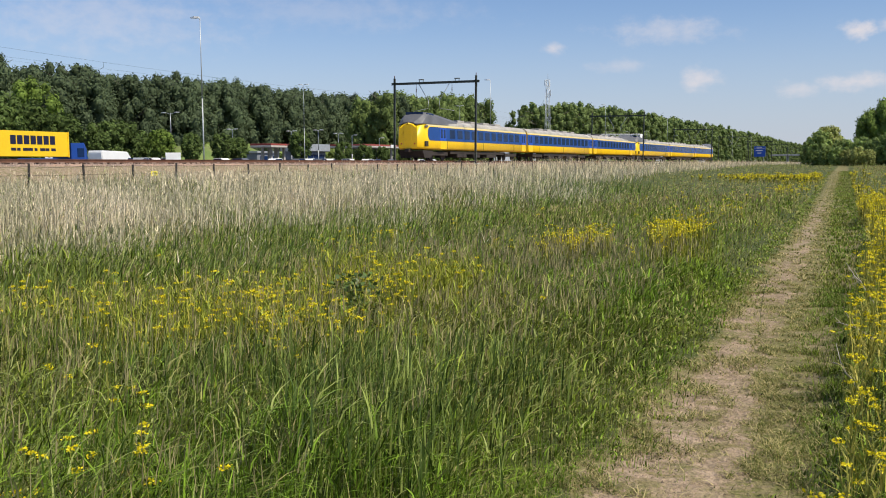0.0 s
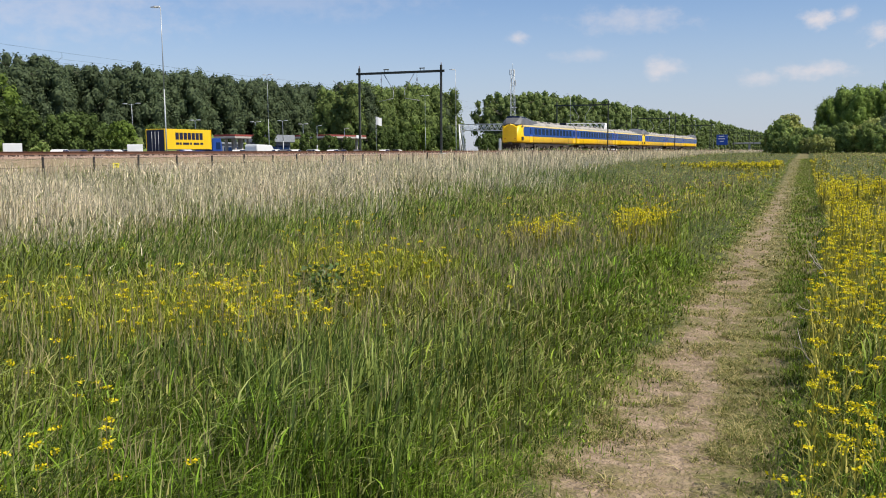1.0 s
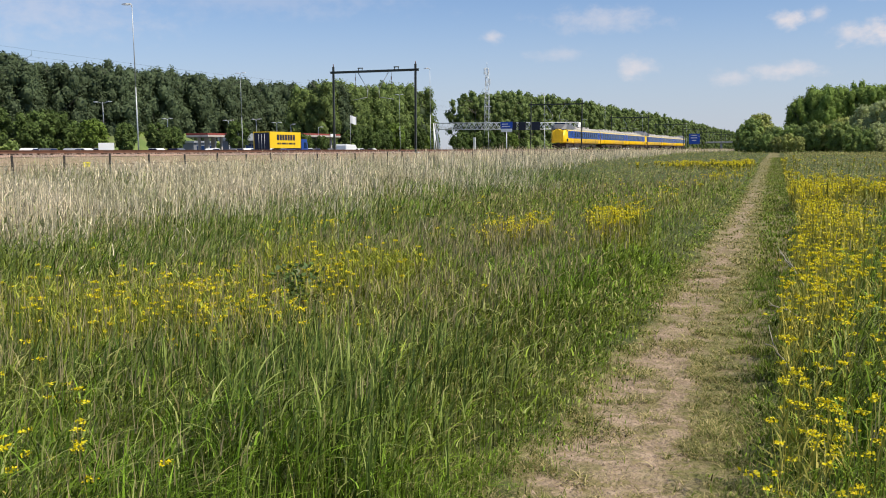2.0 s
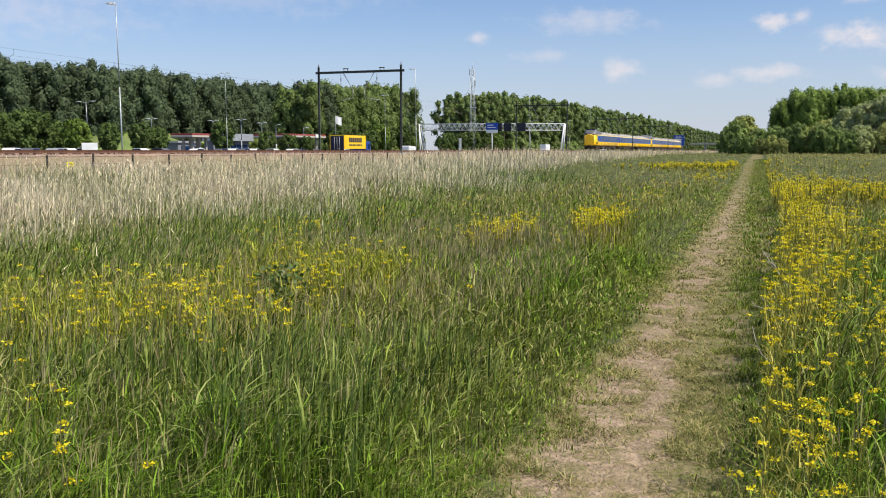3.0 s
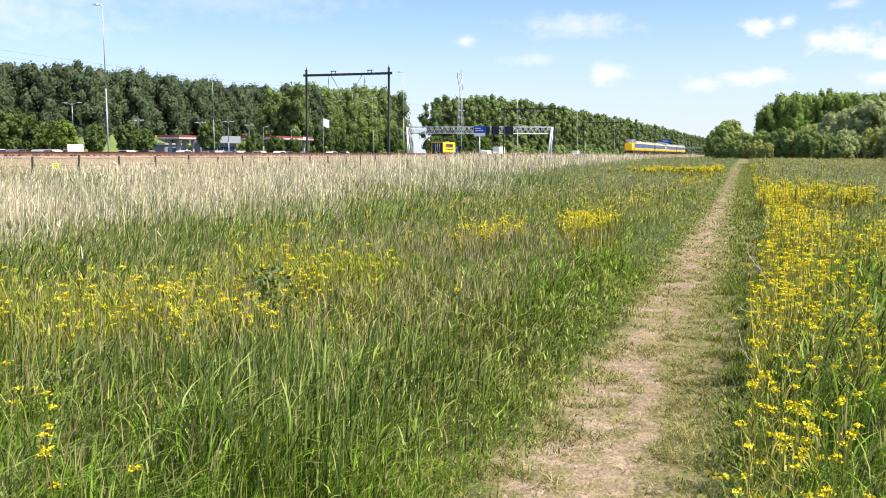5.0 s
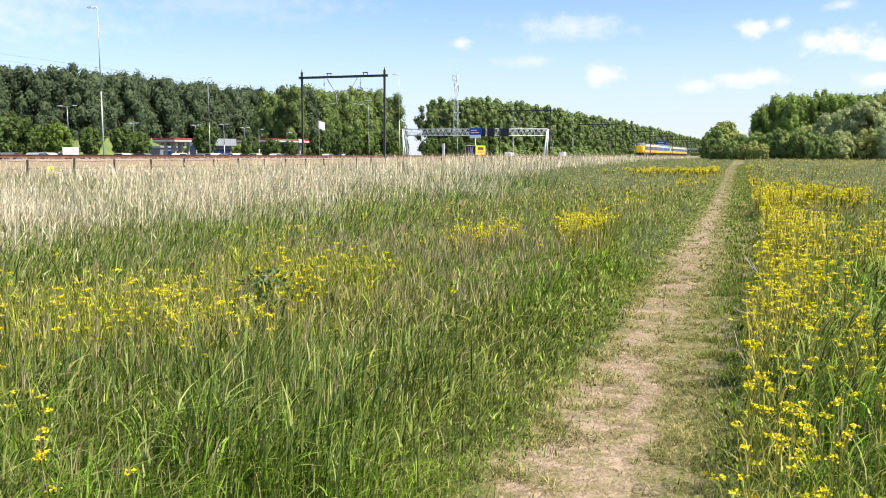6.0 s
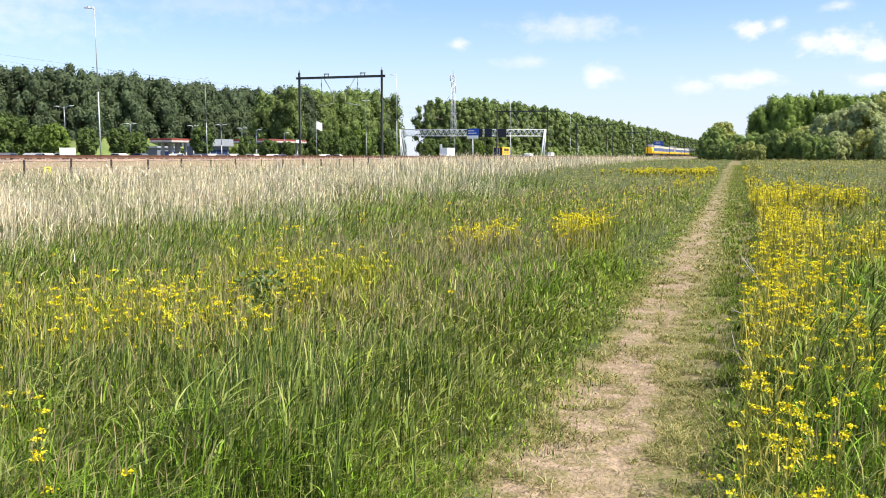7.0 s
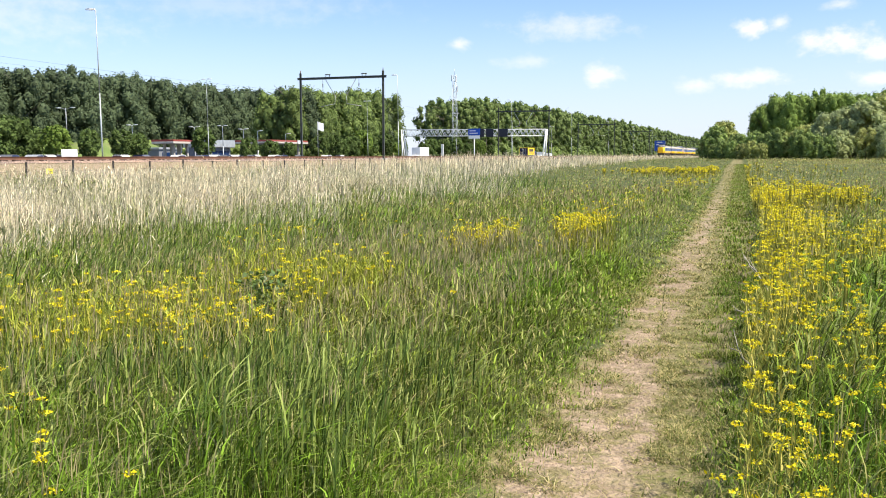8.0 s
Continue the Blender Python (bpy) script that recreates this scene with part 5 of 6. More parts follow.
    willow = [make_tree("willow_bush", "silvery grey-green willow bush beside the meadow", "bush", "willows beside the meadow", 700 + k, 7.4, 3.4, 0.1, 60, 64, 0.20, ("willow", "olive", "willow")[k], 0.1, 0.60) for k in range(3)]
    spots = [(9.5, 160, 1.02), (12.0, 152, 1.08), (14.5, 150, 1.2), (17.5, 152, 1.34), (20.5, 156, 1.4), (7.0, 166, 0.8), (10.5, 146, 0.6), (13.5, 142, 0.62), (16.5, 140, 0.7), (23.5, 150, 1.3), (27, 152, 1.4)]
    plant(willow, spots, 8)


make_woods()

# ---- fence at the foot of the embankment ----
def make_fence():
    FX, Y0, STEP = -27.9, 28.25, 2.575
    fence = thing("wire_fence", "low wire fence with dark weathered wooden posts by the ditch", "fence")
    r = random.Random(9)
    bm = bmesh.new()
    tube(bm, (0, 0, -0.2), (0.01, 0.01, 1.02), 0.048, 0.044, 8)
    me = done("post", bm, "wood")
    n = 46
    for k in range(-4, n):
        ob = part("post", me, None, fence)
        y = Y0 + STEP * k
        ob.matrix_basis = pose(FX + r.uniform(-0.04, 0.04), y, float(land(FX, y)) + r.uniform(-0.06, 0.06), r.uniform(-2.5, 2.5), r.uniform(-2.5, 2.5), 0)
    for z in (0.93, 0.62):
        bm = bmesh.new()
        rings = []
        for k in range(-4, n):
            for u in (0.0, 0.5):
                y = Y0 + STEP * (k + u)
                zz = float(land(FX, y)) + z - (0.03 if u else 0.0)
                rings.append([(FX + 0.05 + 0.007 * math.cos(a), y, zz + 0.007 * math.sin(a)) for a in (0.5, 2.6, 4.7)])
        loft(bm, rings)
        part("fence_wire", bm, "wire", fence, "thin rusty fence wire")
    sign = thing("notice_sign", "small yellow notice plate hung on the fence wire", "sign", pose(FX + 0.08, 29.43, 1.36, 0, 0, 0))
    bm = bmesh.new()
    box(bm, -0.006, 0.006, -0.19, 0.19, -0.11, 0.11)
    part("plate", bm, "yellow_sign", sign)
    for z, y0, y1 in ((0.06, -0.12, 0.12), (0.0, -0.14, 0.14), (-0.06, -0.10, 0.10)):
        bm = bmesh.new()
        box(bm, 0.008, 0.011, y0, y1, z - 0.012, z + 0.012)
        part("print_bar", bm, "letter", sign)


make_fence()


# ---- motorway ----
def make_motorway():
    for name, x0, x1 in (("road_near", -73.5, -58.0), ("road_far", -92.0, -77.0)):
        bm = bmesh.new()
        loft(bm, [[(x0, y, 0.2), (x1, y, 0.2), (x1, y, ROAD_Z), (x0, y, ROAD_Z)] for y in (-100, 200, 600, 1600)])
        structure(name, bm, "asphalt", "dark asphalt carriageway of a motorway", "road")
        bm = bmesh.new()
        for lx in (x0 + 1.0, x1 - 3.2):
            box(bm, lx - 0.08, lx + 0.08, -100, 1500, ROAD_Z + 0.004, ROAD_Z + 0.008)
        for k in range(90):
            box(bm, x0 + 5.2, x0 + 5.35, k * 12, k * 12 + 3, ROAD_Z + 0.004, ROAD_Z + 0.008)
            box(bm, x0 + 8.8, x0 + 8.95, k * 12, k * 12 + 3, ROAD_Z + 0.004, ROAD_Z + 0.008)
        structure(name + "_markings", bm, "white", "white lane markings on the motorway", "road marking")
    bm = bmesh.new()
    box(bm, -130, -93.5, 80, 205, 0.3, YARD_Z)
    structure("pavement", bm, "asphalt", "asphalt yard of the motorway service area", "pavement")
    for gx in (-57.2, -75.2):
        rail = thing("crash_barrier", "galvanised steel crash barrier along the motorway", "crash barrier")
        bm = bmesh.new()
        z = ROAD_Z
        prof = [(0, z + 0.45), (0.05, z + 0.50), (0.0, z + 0.58), (0.0, z + 0.62), (0.05, z + 0.70), (0, z + 0.76), (-0.01, z + 0.76), (0.03, z + 0.70), (-0.015, z + 0.60), (0.03, z + 0.50), (-0.01, z + 0.45)]
        loft(bm, [[(gx + x, y, zz) for x, zz in prof] for y in (-60, 700)])
        part("rail_beam", bm, "galv", rail)
        bm = bmesh.new()
        box(bm, gx - 0.08, gx - 0.02, -0.05, 0.05, 0.3, ROAD_Z + 0.7)
        me = done("post", bm, "galv")
        for k in range(70):
            part("post", me, None, rail, at=pose(0, 40 + 4 * k, 0))


make_motorway()


def make_lamp_post(x, y, top, arm, double, lean_to, label, group, slim=1.0):
    """A tapered mast with one or two flat lanterns."""
    base = float(land(x, y))
    root = thing("street_lamp", label, "street lamp", pose(x, y, base), group)
    h = top - base
    bm = bmesh.new()
    tube(bm, (0, 0, 0), (0, 0, h * 0.5), 0.13 * slim, 0.10 * slim, 10)
    tube(bm, (0, 0, h * 0.5), (0, 0, h), 0.10 * slim, 0.06 * slim, 10)
    mast = part("mast", bm, "galv", root)
    for s in ((1, -1) if double else (lean_to,)):
        bm = bmesh.new()
        tube(bm, (0, 0, h - 0.25), (s * arm, 0, h + 0.05), 0.05 * slim, 0.04 * slim, 8)
        part("arm", bm, "galv", root)
        bm = bmesh.new()
        loft(bm, [[(s * arm - s * 0.05, -0.06, h), (s * arm - s * 0.05, 0.06, h), (s * arm - s * 0.05, 0.06, h + 0.1), (s * arm - s * 0.05, -0.06, h + 0.1)],
                  [(s * (arm + 0.35), -0.18, h - 0.02), (s * (arm + 0.35), 0.18, h - 0.02), (s * (arm + 0.35), 0.16, h + 0.14), (s * (arm + 0.35), -0.16, h + 0.14)],
                  [(s * (arm + 0.85), -0.10, h + 0.02), (s * (arm + 0.85), 0.10, h + 0.02), (s * (arm + 0.85), 0.09, h + 0.10), (s * (arm + 0.85), -0.09, h + 0.10)]])
        part("lantern", bm, "white", root, "pale flat lantern")


for k in range(7):
    make_lamp_post(-52.0, 61.0 + 64.3 * k, 14.2, 0.15, False, -1, "tall tapered galvanised motorway lamp post", "motorway lamps", 0.5)
for k in range(6):
    make_lamp_post(-83.5 - 10.3, 137.5 + 68.5 * k, 16.2, 0.25, True, 1, "tall tapered galvanised motorway lamp post", "motorway lamps", 0.5)
for x, y, top in ((-105, 115.2, 10.4), (-105, 131, 8.2), (-103, 146.5, 8.3), (-103, 156.0, 8.8), (-101, 166, 8.0), (-100, 176, 7.6), (-101, 160.5, 8.2)):
    make_lamp_post(x, y, top, 1.0 if top > 10 else 0.35, top > 8.1, 1, "service area lamp post with pale lanterns", "service area lamps", 0.8)


def make_gantry():
    Y, XR, XL, ZT = 229.0, -54.0, -94.2, 9.4
    g = thing("sign_gantry", "white lattice motorway gantry with dark matrix signs", "gantry", pose(-73.8, Y, 0, 0, 0.95, 0) @ pose(74.1, 0, 0))
    bm = bmesh.new()
    for dy in (-0.6, 0.6):
        for z in (ZT, ZT - 1.7):
            tube(bm, (XL, dy, z), (XR, dy, z), 0.11, n=6)
    part("chord", bm, "white", g)
    n = 26
    step = (XR - XL) / n
    bm = bmesh.new()
    tube(bm, (0, 0, 0), (step / 2, 0, 1.7), 0.065, n=5)
    tube(bm, (step / 2, 0, 1.7), (step, 0, 0), 0.065, n=5)
    me = done("brace", bm, "white")
    for k in range(n):
        for dy in (-0.6, 0.6):
            part("brace", me, None, g, at=pose(XL + step * k, dy, ZT - 1.7))
    for x, sp in ((XL, -1), (XR, 1)):
        for dy in (-1.0, 1.0):
            bm = bmesh.new()
            tube(bm, (x + sp * 0.1, dy * 0.6, ZT), (x - sp * 0.7, dy * 1.6, 0.4), 0.17, 0.22, 8)
            part("leg", bm, "white", g, "slanted white steel leg")
            if x == XL:
                bm = bmesh.new()
                tube(bm, (x, dy * 0.6, ZT - 1.2), (x + 1.5, dy * 1.4, 0.4), 0.12, 0.14, 8)
                part("leg", bm, "white", g)
    for xc, w in ((-72.4, 3.6), (-69.0, 2.0), (-65.4, 2.6)):
        bm = bmesh.new()
        box(bm, xc - w / 2, xc + w / 2, -1.05, -0.8, ZT - 1.95, ZT + 0.15, 0.05)
        part("matrix_sign", bm, "dark", g, "dark unlit matrix sign")
    s = thing("route_sign", "blue and white route sign on a slim white pole", "road sign", pose(-70.6, 221, float(land(-70.6, 221))))
    bm = bmesh.new()
    tube(bm, (0, 0, 0), (0, 0, 6.4), 0.13, n=8)
    part("pole", bm, "white", s)
    bm = bmesh.new()
    box(bm, -1.6, 1.6, -0.12, -0.04, 7.05, 8.75, 0.02)
    p = part("panel", bm, "sign_blue", s)
    bm = bmesh.new()
    box(bm, -1.2, 0.4, -0.14, -0.125, 8.1, 8.3)
    part("print_bar", bm, "white", s)
    bm = bmesh.new()
    box(bm, -1.2, 1.0, -0.14, -0.125, 7.5, 7.7)
    part("print_bar", bm, "white", s)
    bm = bmesh.new()
    box(bm, -1.5, 1.5, -0.12, -0.04, 6.2, 7.0, 0.02)
    part("lower_panel", bm, "white", s, "white plate under the blue panel")


make_gantry()


def make_mast():
    m = thing("lattice_mast", "slender galvanised lattice telecom mast", "mast", pose(-99.5, 290, 0.7))
    H, w0, w1 = 29.3, 0.95, 0.42
    def corner(z, i):
        w = w0 + (w1 - w0) * z / H
        return Vector(((-w, w, w, -w)[i], (-w, -w, w, w)[i], z))
    for i in range(4):
        bm = bmesh.new()
        tube(bm, corner(0, i), corner(H, i), 0.09, 0.06, 6)
        part("leg", bm, "galv", m)
    bm = bmesh.new()
    for k in range(22):
        z0, z1 = H * k / 22, H * (k + 1) / 22
        for i in range(4):
            a, b = (i, (i + 1) % 4) if k % 2 else ((i + 1) % 4, i)
            tube(bm, corner(z0, a), corner(z1, b), 0.045, n=4, cap=False)
    part("lattice_bracing", bm, "galv", m)
    for z, a in ((24.6, 0.4), (24.8, 2.5), (24.4, 4.6), (27.9, 1.2), (28.1, 3.4), (27.8, 5.4)):
        bm = bmesh.new()
        x, y = 0.95 * math.cos(a), 0.95 * math.sin(a)
        box(bm, x - 0.16, x + 0.16, y - 0.1, y + 0.1, z - 1.0, z + 1.0, 0.03)
        part("antenna", bm, "white", m, "white panel antenna")
    bm = bmesh.new()
    tube(bm, (0, 0, H), (0, 0, H + 1.8), 0.05, n=6)
    part("lightning_rod", bm, "galv", m)


make_mast()


def make_direction_sign():
    s = thing("direction_sign", "large blue motorway direction sign on two posts", "road sign", pose(-54.5, 505, 0.6))
    for x in (-1.9, 1.9):
        bm = bmesh.new()
        tube(bm, (x, 0, 0), (x, 0, 9.6), 0.14, n=8)
        part("post", bm, "galv", s)
    bm = bmesh.new()
    box(bm, -2.9, 2.9, -0.2, -0.1, 4.3, 9.8, 0.03)
    part("panel", bm, "sign_blue", s)
    for z, w in ((8.9, 1.6), (7.6, 2.0), (6.2, 1.2)):
        bm = bmesh.new()
        box(bm, -w, w * 0.7, -0.215, -0.203, z - 0.22, z + 0.22)
        part("print_bar", bm, "white", s)


make_direction_sign()


# ---- service area ----
def make_station():
    def canopy(name, x0, x1, y0, y1, z, label):
        c = thing(name, label, "canopy")
        bm = bmesh.new()
        box(bm, x0, x1, y0, y1, z - 0.34, z, 0.04)
        part("fascia", bm, "fascia", c, "brick-red canopy edge")
        bm = bmesh.new()
        box(bm, x0 + 0.1, x1 + 0.04, y0 - 0.04, y1 + 0.04, z - 0.72, z - 0.36, 0.03)
        part("pale_edge", bm, "pale_edge", c, "pale band under the red edge")
        for x in (x0 + 1.5, x1 - 1.5):
            for k in range(3):
                y = y0 + 2 + k * (y1 - y0 - 4) / 2
                bm = bmesh.new()
                box(bm, x - 0.22, x + 0.22, y - 0.22, y + 0.22, 0.7, z - 0.72, 0.02)
                part("pillar", bm, "pale_edge", c)
        return c
    canopy("fuel_canopy", -109, -104, 141.2, 149.4, 5.85, "flat red and white fuel station canopy on pillars")
    c = canopy("fuel_canopy", -110, -100, 169.5, 186.2, 6.2, "long red and white fuel station canopy on pillars")
    bm = bmesh.new()
    box(bm, -99.9, -99.75, 181.0, 183.4, 5.5, 6.22)
    part("price_panel", bm, "white", c, "white panel on the canopy edge")
    shop = thing("station_shop", "low grey-clad service station shop with glazed front", "building")
    bm = bmesh.new()
    box(bm, -113, -107.5, 158, 165.5, 0.6, 4.6, 0.03)
    part("wall", bm, "facade", shop)
    bm = bmesh.new()
    box(bm, -113.6, -106.6, 157.5, 166, 4.6, 6.1, 0.05)
    part("roof", bm, "galv", shop, "pale flat metal roof edge")
    for k in range(3):
        bm = bmesh.new()
        y = 158.8 + k * 2.1
        box(bm, -107.5, -107.44, y, y + 1.9, 1.0, 3.9)
        part("window", bm, "glass", shop)
    bm = bmesh.new()
    box(bm, -118, -114, 150, 157, 0.6, 4.2, 0.03)
    kiosk = thing("car_wash_hall", "grey hall behind the fuel canopy", "building")
    part("wall", bm, "facade", kiosk)
    bm = bmesh.new()
    box(bm, -114, -113.94, 151, 156, 1.4, 3.6)
    part("window", bm, "glass", kiosk)
    bm = bmesh.new()
    box(bm, -118.3, -113.7, 149.7, 157.3, 4.2, 4.6, 0.04)
    part("roof", bm, "galv", kiosk)
    flag = thing("banner_flag", "white banner hanging from a tall slim flagpole", "flag", pose(-96.5, 184.5, 0.7, 0, 0, -55))
    bm = bmesh.new()
    tube(bm, (0, 0, 0), (0, 0, 9.9), 0.05, 0.035, 8)
    part("flagpole", bm, "galv", flag)
    bm = bmesh.new()
    rows = []
    for j in range(9):
        u = j / 8
        rows.append([(0.1 * math.sin(u * 5) + s * 0.01, 0.06 + 1.35 * u, z - 0.35 * u + 0.05 * math.sin(u * 7)) for z, s in ((9.7, 1), (7.9, 1), (7.9, -1), (9.7, -1))])
    loft(bm, rows)
    part("banner", bm, "white", flag)
    for y in (259.0,):
        p = thing("marker_post", "broad white marker post by the motorway verge", "post", pose(-93, y, 0.6))
        bm = bmesh.new()
        box(bm, -0.35, 0.35, -0.2, 0.2, 0, 5.6, 0.04)
        part("column", bm, "white", p)


def make_bank():
    """A mown grass bank between the service area and the wood."""
    xs, ys = np.linspace(-132, -117, 16), np.linspace(128, 176, 33)
    X, Y = np.meshgrid(xs, ys)
    Z = 0.5 + 5.1 * smooth01(-117.5, -124.5, X) * smooth01(-132, -127, X) * smooth01(128, 142, Y) * smooth01(176, 160, Y) + 0.12 * wave(X, Y, 0.6, 91)
    V = np.stack([X, Y, Z], -1).reshape(-1, 3)
    i = (np.arange(32)[:, None] * 16 + np.arange(15)[None, :]).ravel()
    me = raw_mesh("grass_bank", V, [np.stack([i, i + 1, i + 17, i + 16], 1)], paint("mown bank grass", (0.115, 0.165, 0.034), 0.8, vary=0.2, scale=0.5, fine=6.0, bump=0.6, second=(0.16, 0.185, 0.05), second_scale=0.3))
    tagged(new("grass_bank", me), "bright green mown grass bank before the wood", "bank", "", "structure")


make_station()
make_bank()


# ---- vehicles ----
def wheel_set(root, xs, ys, rad, width=0.28):
    bm = bmesh.new()
    tube(bm, (-width / 2, 0, 0), (width / 2, 0, 0), rad, n=18)
    me = done("tyre", bm, "tyre")
    bm = bmesh.new()
    tube(bm, (-width / 2 - 0.01, 0, 0), (width / 2 + 0.01, 0, 0), rad * 0.55, n=12)
    rim = done("rim", bm, "steel")
    for y in ys:
        for x in xs:
            t = part("wheel", me, None, root, at=pose(x, y, rad))
            part("rim", rim, None, t)


def make_lorry():
    """Origin at the rear end on the road, driving towards +y."""
    root = thing("box_lorry", "yellow box lorry with navy lettering and a blue cab", "lorry")
    W, Ln, z0, z1 = 1.25, 7.8, 1.80, 4.0
    bm = bmesh.new()
    box(bm, -W, W, 0.0, Ln, z0, z1, 0.03)
    bx = part("cargo_box", bm, "lorry", root, "yellow tarpaulin cargo box")
    for y in (0.0, Ln):
        for x in (-W, W):
            bm = bmesh.new()
            box(bm, x - 0.05, x + 0.05, y - 0.06, y + 0.06, z0 - 0.05, z1 + 0.02)
            part("corner_post", bm, "lorry", root)
    # navy doors; their upper part stands in for shade on the yellow rear panel
    bm = bmesh.new()
    box(bm, -W + 0.06, W - 0.06, -0.05, -0.02, 0.95, z1 - 0.12)
    part("rear_door", bm, "letter", root, "dark navy rear doors, drawn up over the yellow top as its shade")
    for x in (-0.45, 0.0, 0.45):
        bm = bmesh.new()
        tube(bm, (x, -0.08, 1.0), (x, -0.08, z1 - 0.3), 0.025, n=6)
        part("lock_bar", bm, "galv", root)
    bm = bmesh.new()
    box(bm, -0.9, 0.9, 0.2, Ln + 1.0, 0.75, 1.2, 0.03)
    part("chassis", bm, "under", root)
    for sx in (-1, 1):
        bm = bmesh.new()
        box(bm, sx * 1.2 - 0.03, sx * 1.2 + 0.03, 2.4, Ln - 1.2, 0.6, 1.65, 0.01)
        part("side_guard", bm, "cab_blue", root)
    bm = bmesh.new()
    y = Ln + 0.35
    loft(bm, [[(-1.2, y, 0.6), (1.2, y, 0.6), (1.2, y, 3.05), (-1.2, y, 3.05)], [(-1.22, y + 1.5, 0.5), (1.22, y + 1.5, 0.5), (1.2, y + 1.5, 3.1), (-1.2, y + 1.5, 3.1)],
              [(-1.15, y + 2.1, 0.5), (1.15, y + 2.1, 0.5), (1.1, y + 1.85, 2.6), (-1.1, y + 1.85, 2.6)]])
    cab = part("cab", bm, "cab_blue", root, "blue driver's cab")
    for sx in (-1, 1):
        bm = bmesh.new()
        box(bm, sx * 1.22 - 0.02, sx * 1.22 + 0.02, y + 0.7, y + 1.45, 1.8, 2.6, 0.005)
        part("side_window", bm, "glass", cab)
    bm = bmesh.new()
    box(bm, -1.0, 1.0, y + 1.98, y + 2.02, 1.75, 2.5)
    part("windscreen", bm, "glass", cab)
    wheel_set(root, (-1.08, 1.08), (1.3, 2.5, Ln + 1.5), 0.5, 0.32)
    # company wordmark as plain bars of its size and colour, on the side that faces the meadow
    for sx in (1, -1):
        x = 1.255 * sx
        a = Ln * (0.22 if sx > 0 else 0.2)
        for k in range(7):
            bm = bmesh.new()
            y0 = a + k * 0.68
            box(bm, min(x, x + 0.012 * sx), max(x, x + 0.012 * sx), y0, y0 + 0.55, 2.86, 3.62)
            part("wordmark_bar", bm, "letter", root)
        for k, w in enumerate((0.5, 0.34, 0.6, 0.42, 0.3, 0.55, 0.38, 0.48)):
            bm = bmesh.new()
            y0 = a + 0.05 + k * 0.59
            box(bm, min(x, x + 0.012 * sx), max(x, x + 0.012 * sx), y0, y0 + w, 2.30, 2.54)
            part("slogan_bar", bm, "letter", root)
    return root


def make_van(label, white="white", long=5.4, high=2.3, box_body=False):
    """Nose towards +y, origin at the middle of its length."""
    root = thing("delivery_van", label, "van")
    h = long / 2
    bm = bmesh.new()
    side = [(-h, 0.35), (h - 0.1, 0.35), (h, 0.8), (h - 0.25, 1.15), (h - 1.05, 1.35), (h - 1.75, high - 0.1 if not box_body else 2.0), (-h + 0.1, high if not box_body else 2.0), (-h, high - 0.2 if not box_body else 1.8)]
    loft(bm, [[(x * k, y, z) for y, z in side] for x, k in ((-0.95, 1.0), (0.95, 1.0))])
    bmesh.ops.bevel(bm, geom=bm.edges[:], offset=0.06, segments=2, affect="EDGES")
    part("body", bm, white, root)
    for sx in (-1, 1):
        bm = bmesh.new()
        box(bm, sx * 0.955 - 0.01, sx * 0.955 + 0.01, h - 1.75, h - 1.05, 1.3, 1.75, 0.004)
        part("side_window", bm, "glass", root)
    bm = bmesh.new()
    loft(bm, [[(-0.8, h - 1.07, 1.42), (0.8, h - 1.07, 1.42), (0.75, h - 1.6, high - 0.35 if not box_body else 1.85), (-0.75, h - 1.6, high - 0.35 if not box_body else 1.85)],
              [(-0.8, h - 1.03, 1.42), (0.8, h - 1.03, 1.42), (0.75, h - 1.56, high - 0.35 if not box_body else 1.85), (-0.75, h - 1.56, high - 0.35 if not box_body else 1.85)]])
    part("windscreen", bm, "glass", root)
    if box_body:
        bm = bmesh.new()
        box(bm, -1.1, 1.1, -h - 1.6, h - 1.9, 0.85, high, 0.04)
        part("cargo_box", bm, "white", root, "plain white cargo box")
    wheel_set(root, (-0.86, 0.86), (-h + 0.9, h - 0.95), 0.34, 0.22)
    return root


def make_car(label, colour):
    root = thing("car", label, "car", group="cars on the service area")
    bm = bmesh.new()
    side = [(-2.1, 0.3), (2.1, 0.3), (2.15, 0.65), (1.2, 0.85), (0.4, 1.42), (-1.2, 1.45), (-2.0, 0.95), (-2.15, 0.6)]
    loft(bm, [[(x, y, z) for y, z in side] for x in (-0.85, 0.85)])
    bmesh.ops.bevel(bm, geom=bm.edges[:], offset=0.07, segments=2, affect="EDGES")
    part("body", bm, colour, root)
    for sx in (-1, 1):
        bm = bmesh.new()
        loft(bm, [[(sx * 0.845, y, z) for y, z in ((-1.5, 0.95), (0.85, 0.95), (0.35, 1.34), (-1.15, 1.36))], [(sx * 0.865, y, z) for y, z in ((-1.5, 0.95), (0.85, 0.95), (0.35, 1.34), (-1.15, 1.36))]])
        part("side_window", bm, "glass", root)
    wheel_set(root, (-0.78, 0.78), (-1.3, 1.3), 0.31, 0.2)
    return root


LORRY = make_lorry()
VAN = make_van("white delivery van driving on the motorway", long=5.2, high=2.5)
WHITE_LORRY = make_van("white box lorry driving towards the camera on the motorway", long=6.6, high=3.9, box_body=True)
WHITE_VAN = make_van("white box van following on the opposite carriageway", long=5.6, high=3.2, box_body=True)
FAR_CAR = make_car("dark grey car on the opposite carriageway", "grey_car")
LATE_CAR = make_car("white car on the motorway behind the railway", "white")


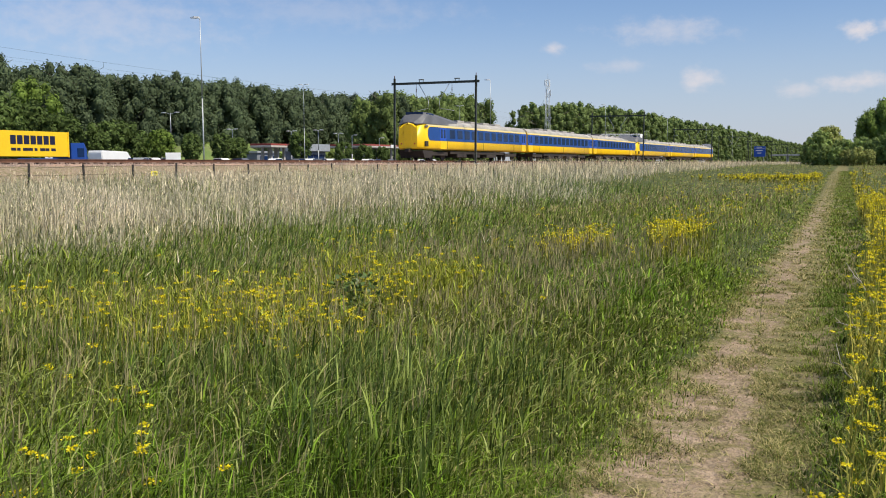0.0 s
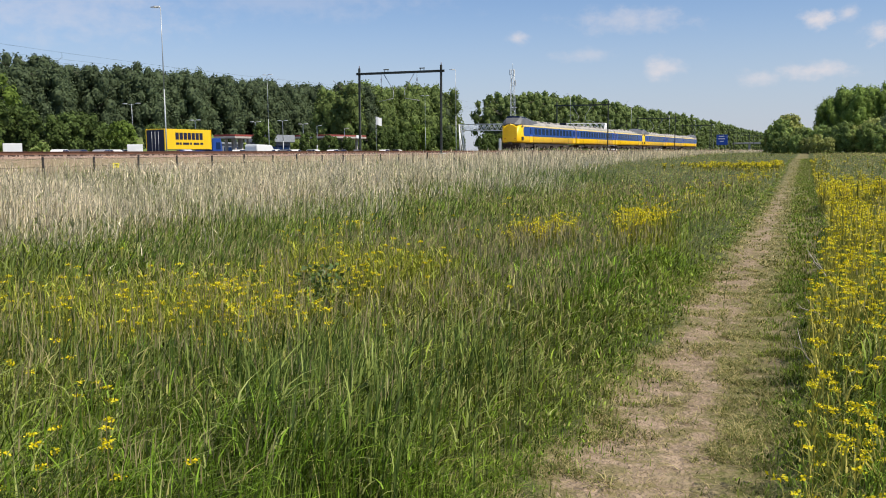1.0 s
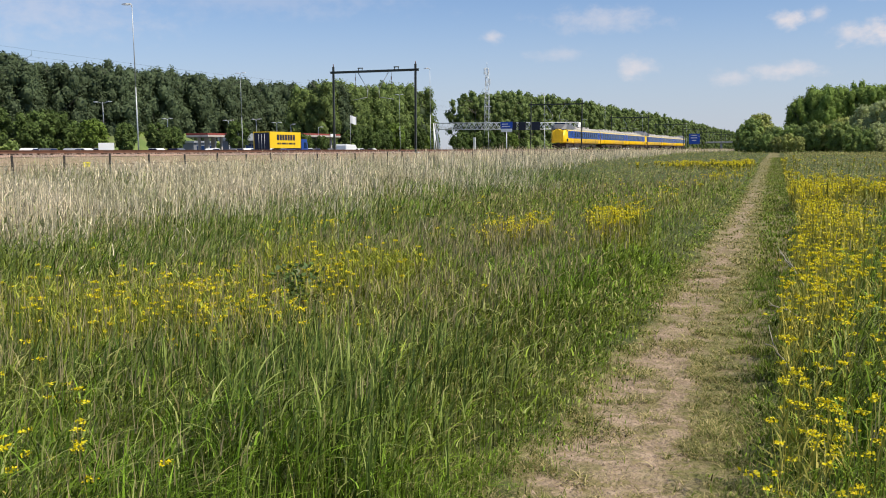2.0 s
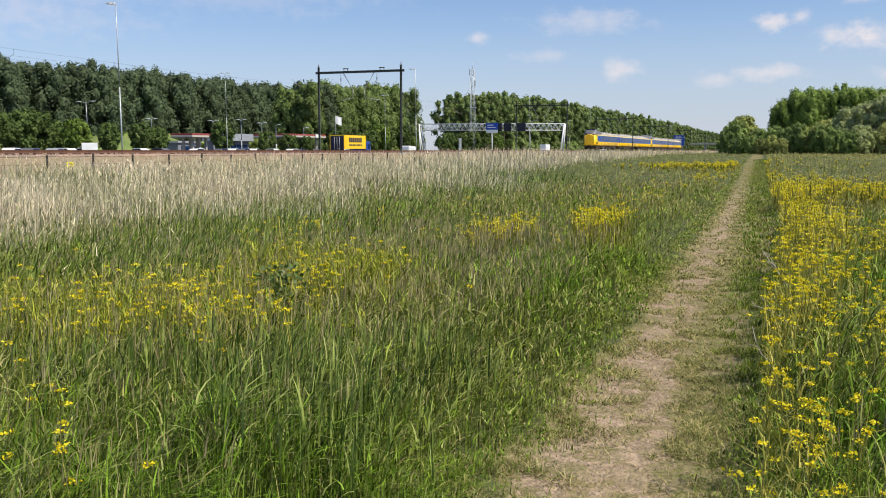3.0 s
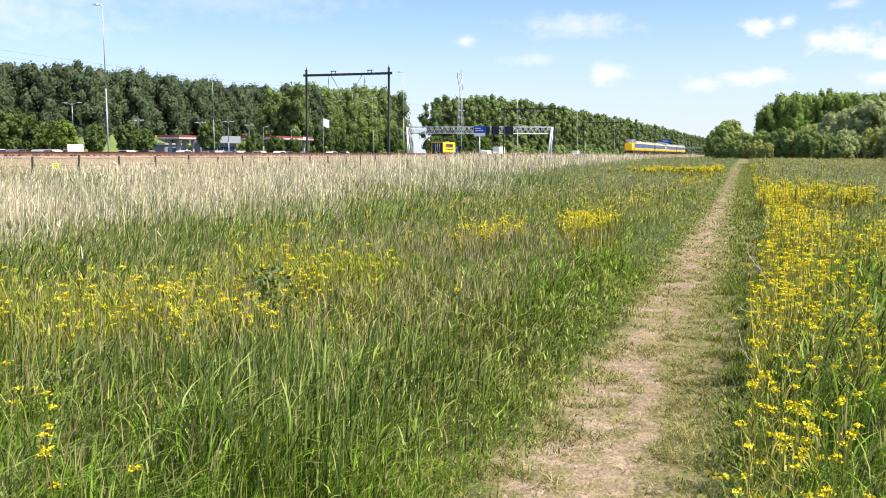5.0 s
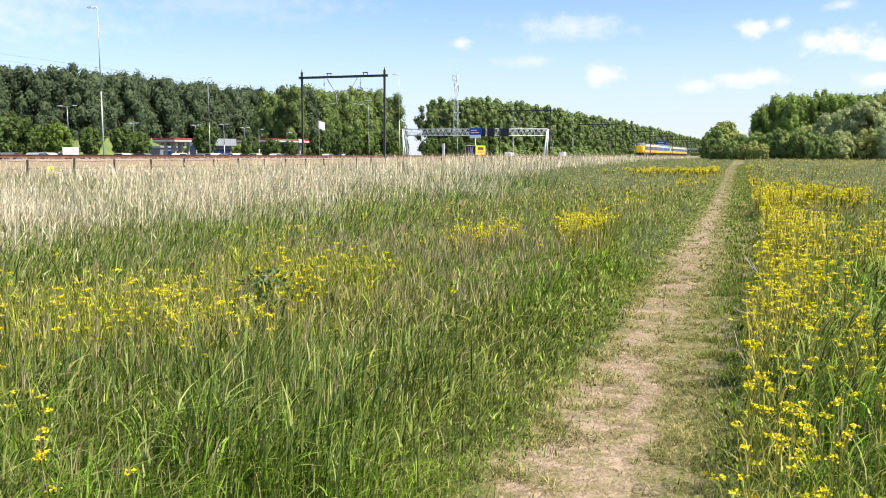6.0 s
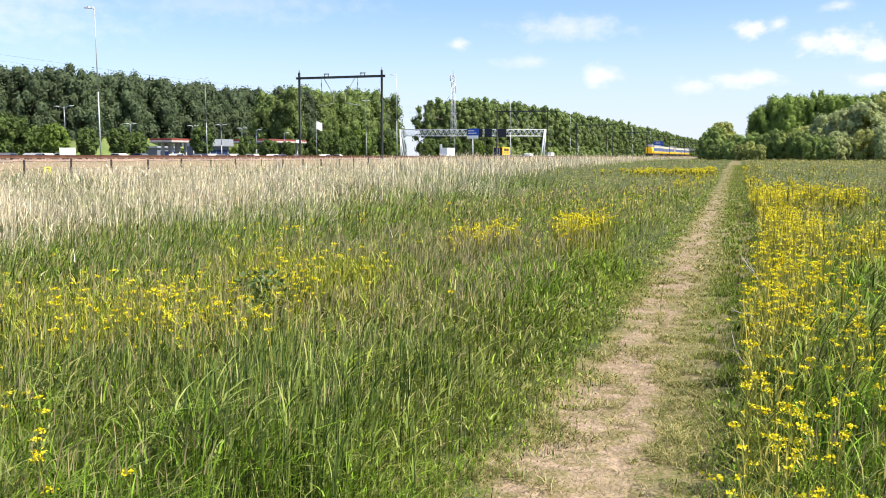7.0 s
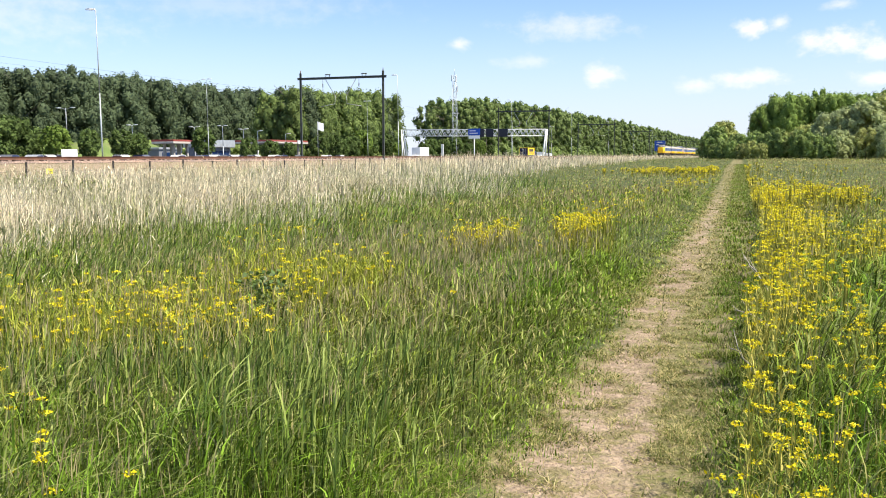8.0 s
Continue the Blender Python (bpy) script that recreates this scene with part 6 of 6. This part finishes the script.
def park_vehicles():
    z = YARD_Z + 0.005
    b = make_van("white box van parked on the service area", long=3.8, high=2.2, box_body=True)
    b.matrix_basis = pose(-97.5, 107.3, z, 0, 0, 42)
    b2 = copy_thing(b, pose(-97.5, 85, z, 0, 0, 48))
    tagged(b2, "white box van parked under the trees")
    w = make_car("white car parked on the service area", "white")
    g = make_car("grey car parked on the service area", "grey_car")
    d = make_car("silver car parked on the service area", "galv")
    w.matrix_basis, g.matrix_basis, d.matrix_basis = pose(-96.5, 92, z, 0, 0, 20), pose(-96.5, 95.3, z, 0, 0, 15), pose(-96, 98.6, z, 0, 0, -160)
    r = random.Random(3)
    for x, y in ((-106, 112), (-105, 115), (-104, 127), (-103, 130), (-104, 142), (-103.5, 149), (-103, 153), (-103, 157), (-103, 160.5), (-102, 165), (-101, 172), (-102, 177), (-100.5, 183), (-98, 192), (-98, 197)):
        copy_thing(r.choice((w, w, w, g)), pose(-96.3, y * 96.3 / -x, z, 0, 0, r.choice((0, 15, 90, 175, 270)) + r.uniform(-8, 8)))


park_vehicles()


def make_viaduct():
    v = thing("viaduct", "pale concrete road viaduct far down the line", "bridge")
    bm = bmesh.new()
    box(bm, -140, -22, 930, 940, 8.2, 9.8, 0.1)
    part("deck", bm, "concrete", v)
    for x in (-120, -94, -75, -55, -46, -31):
        bm = bmesh.new()
        box(bm, x - 0.8, x + 0.8, 931, 939, 0.3, 8.2, 0.05)
        part("pier", bm, "concrete", v)


make_viaduct()


def motions():
    walk(TRAIN, [(t, pose(TRACK_X, y, RAIL_Z)) for t, y in ((0, 70.8), (1, 107.6), (2, 144.4), (3, 181.8), (4, 218.4), (5, 252.8), (6, 285.2), (7, 317.0), (8, 349.0))])
    walk(LORRY, [(t, pose(-67.25, 51.3 + 25.9 * t, ROAD_Z)) for t in (0, 2, 4, 6, 8)])
    walk(VAN, [(t, pose(-70.0, y, ROAD_Z)) for t, y in ((0, 68.5), (1, 101), (2, 133), (3.5, 181), (4.5, 211), (6, 252), (8, 303))])
    walk(WHITE_LORRY, [(t, pose(-82.0, 383 - 21.6 * t, ROAD_Z, 0, 0, 180)) for t in (0, 2, 4, 6, 8)])
    walk(WHITE_VAN, [(t, pose(-82.0, 488 - 18.5 * t, ROAD_Z, 0, 0, 180)) for t in (0, 2, 4, 6, 8)])
    walk(FAR_CAR, [(t, pose(-86.0, 260 - 29 * t, ROAD_Z, 0, 0, 180)) for t in (0, 2, 4, 6, 8)])
    walk(LATE_CAR, [(t, pose(-66.5, -40 + 30.5 * t, ROAD_Z)) for t in (0, 2, 4, 6, 8)])

    for k, (tuft, x, y, z) in enumerate(TUFTS):      # a light breeze from the railway side
        walk(tuft, [(t, pose(x, y, z, 1.6 * math.sin(1.9 * t + 0.7 * k), 2.0 + 3.0 * math.sin(2.3 * t + 0.45 * k) + 1.2 * math.sin(4.4 * t + k), 0)) for t in np.arange(0, 8.01, 0.25)])


motions()
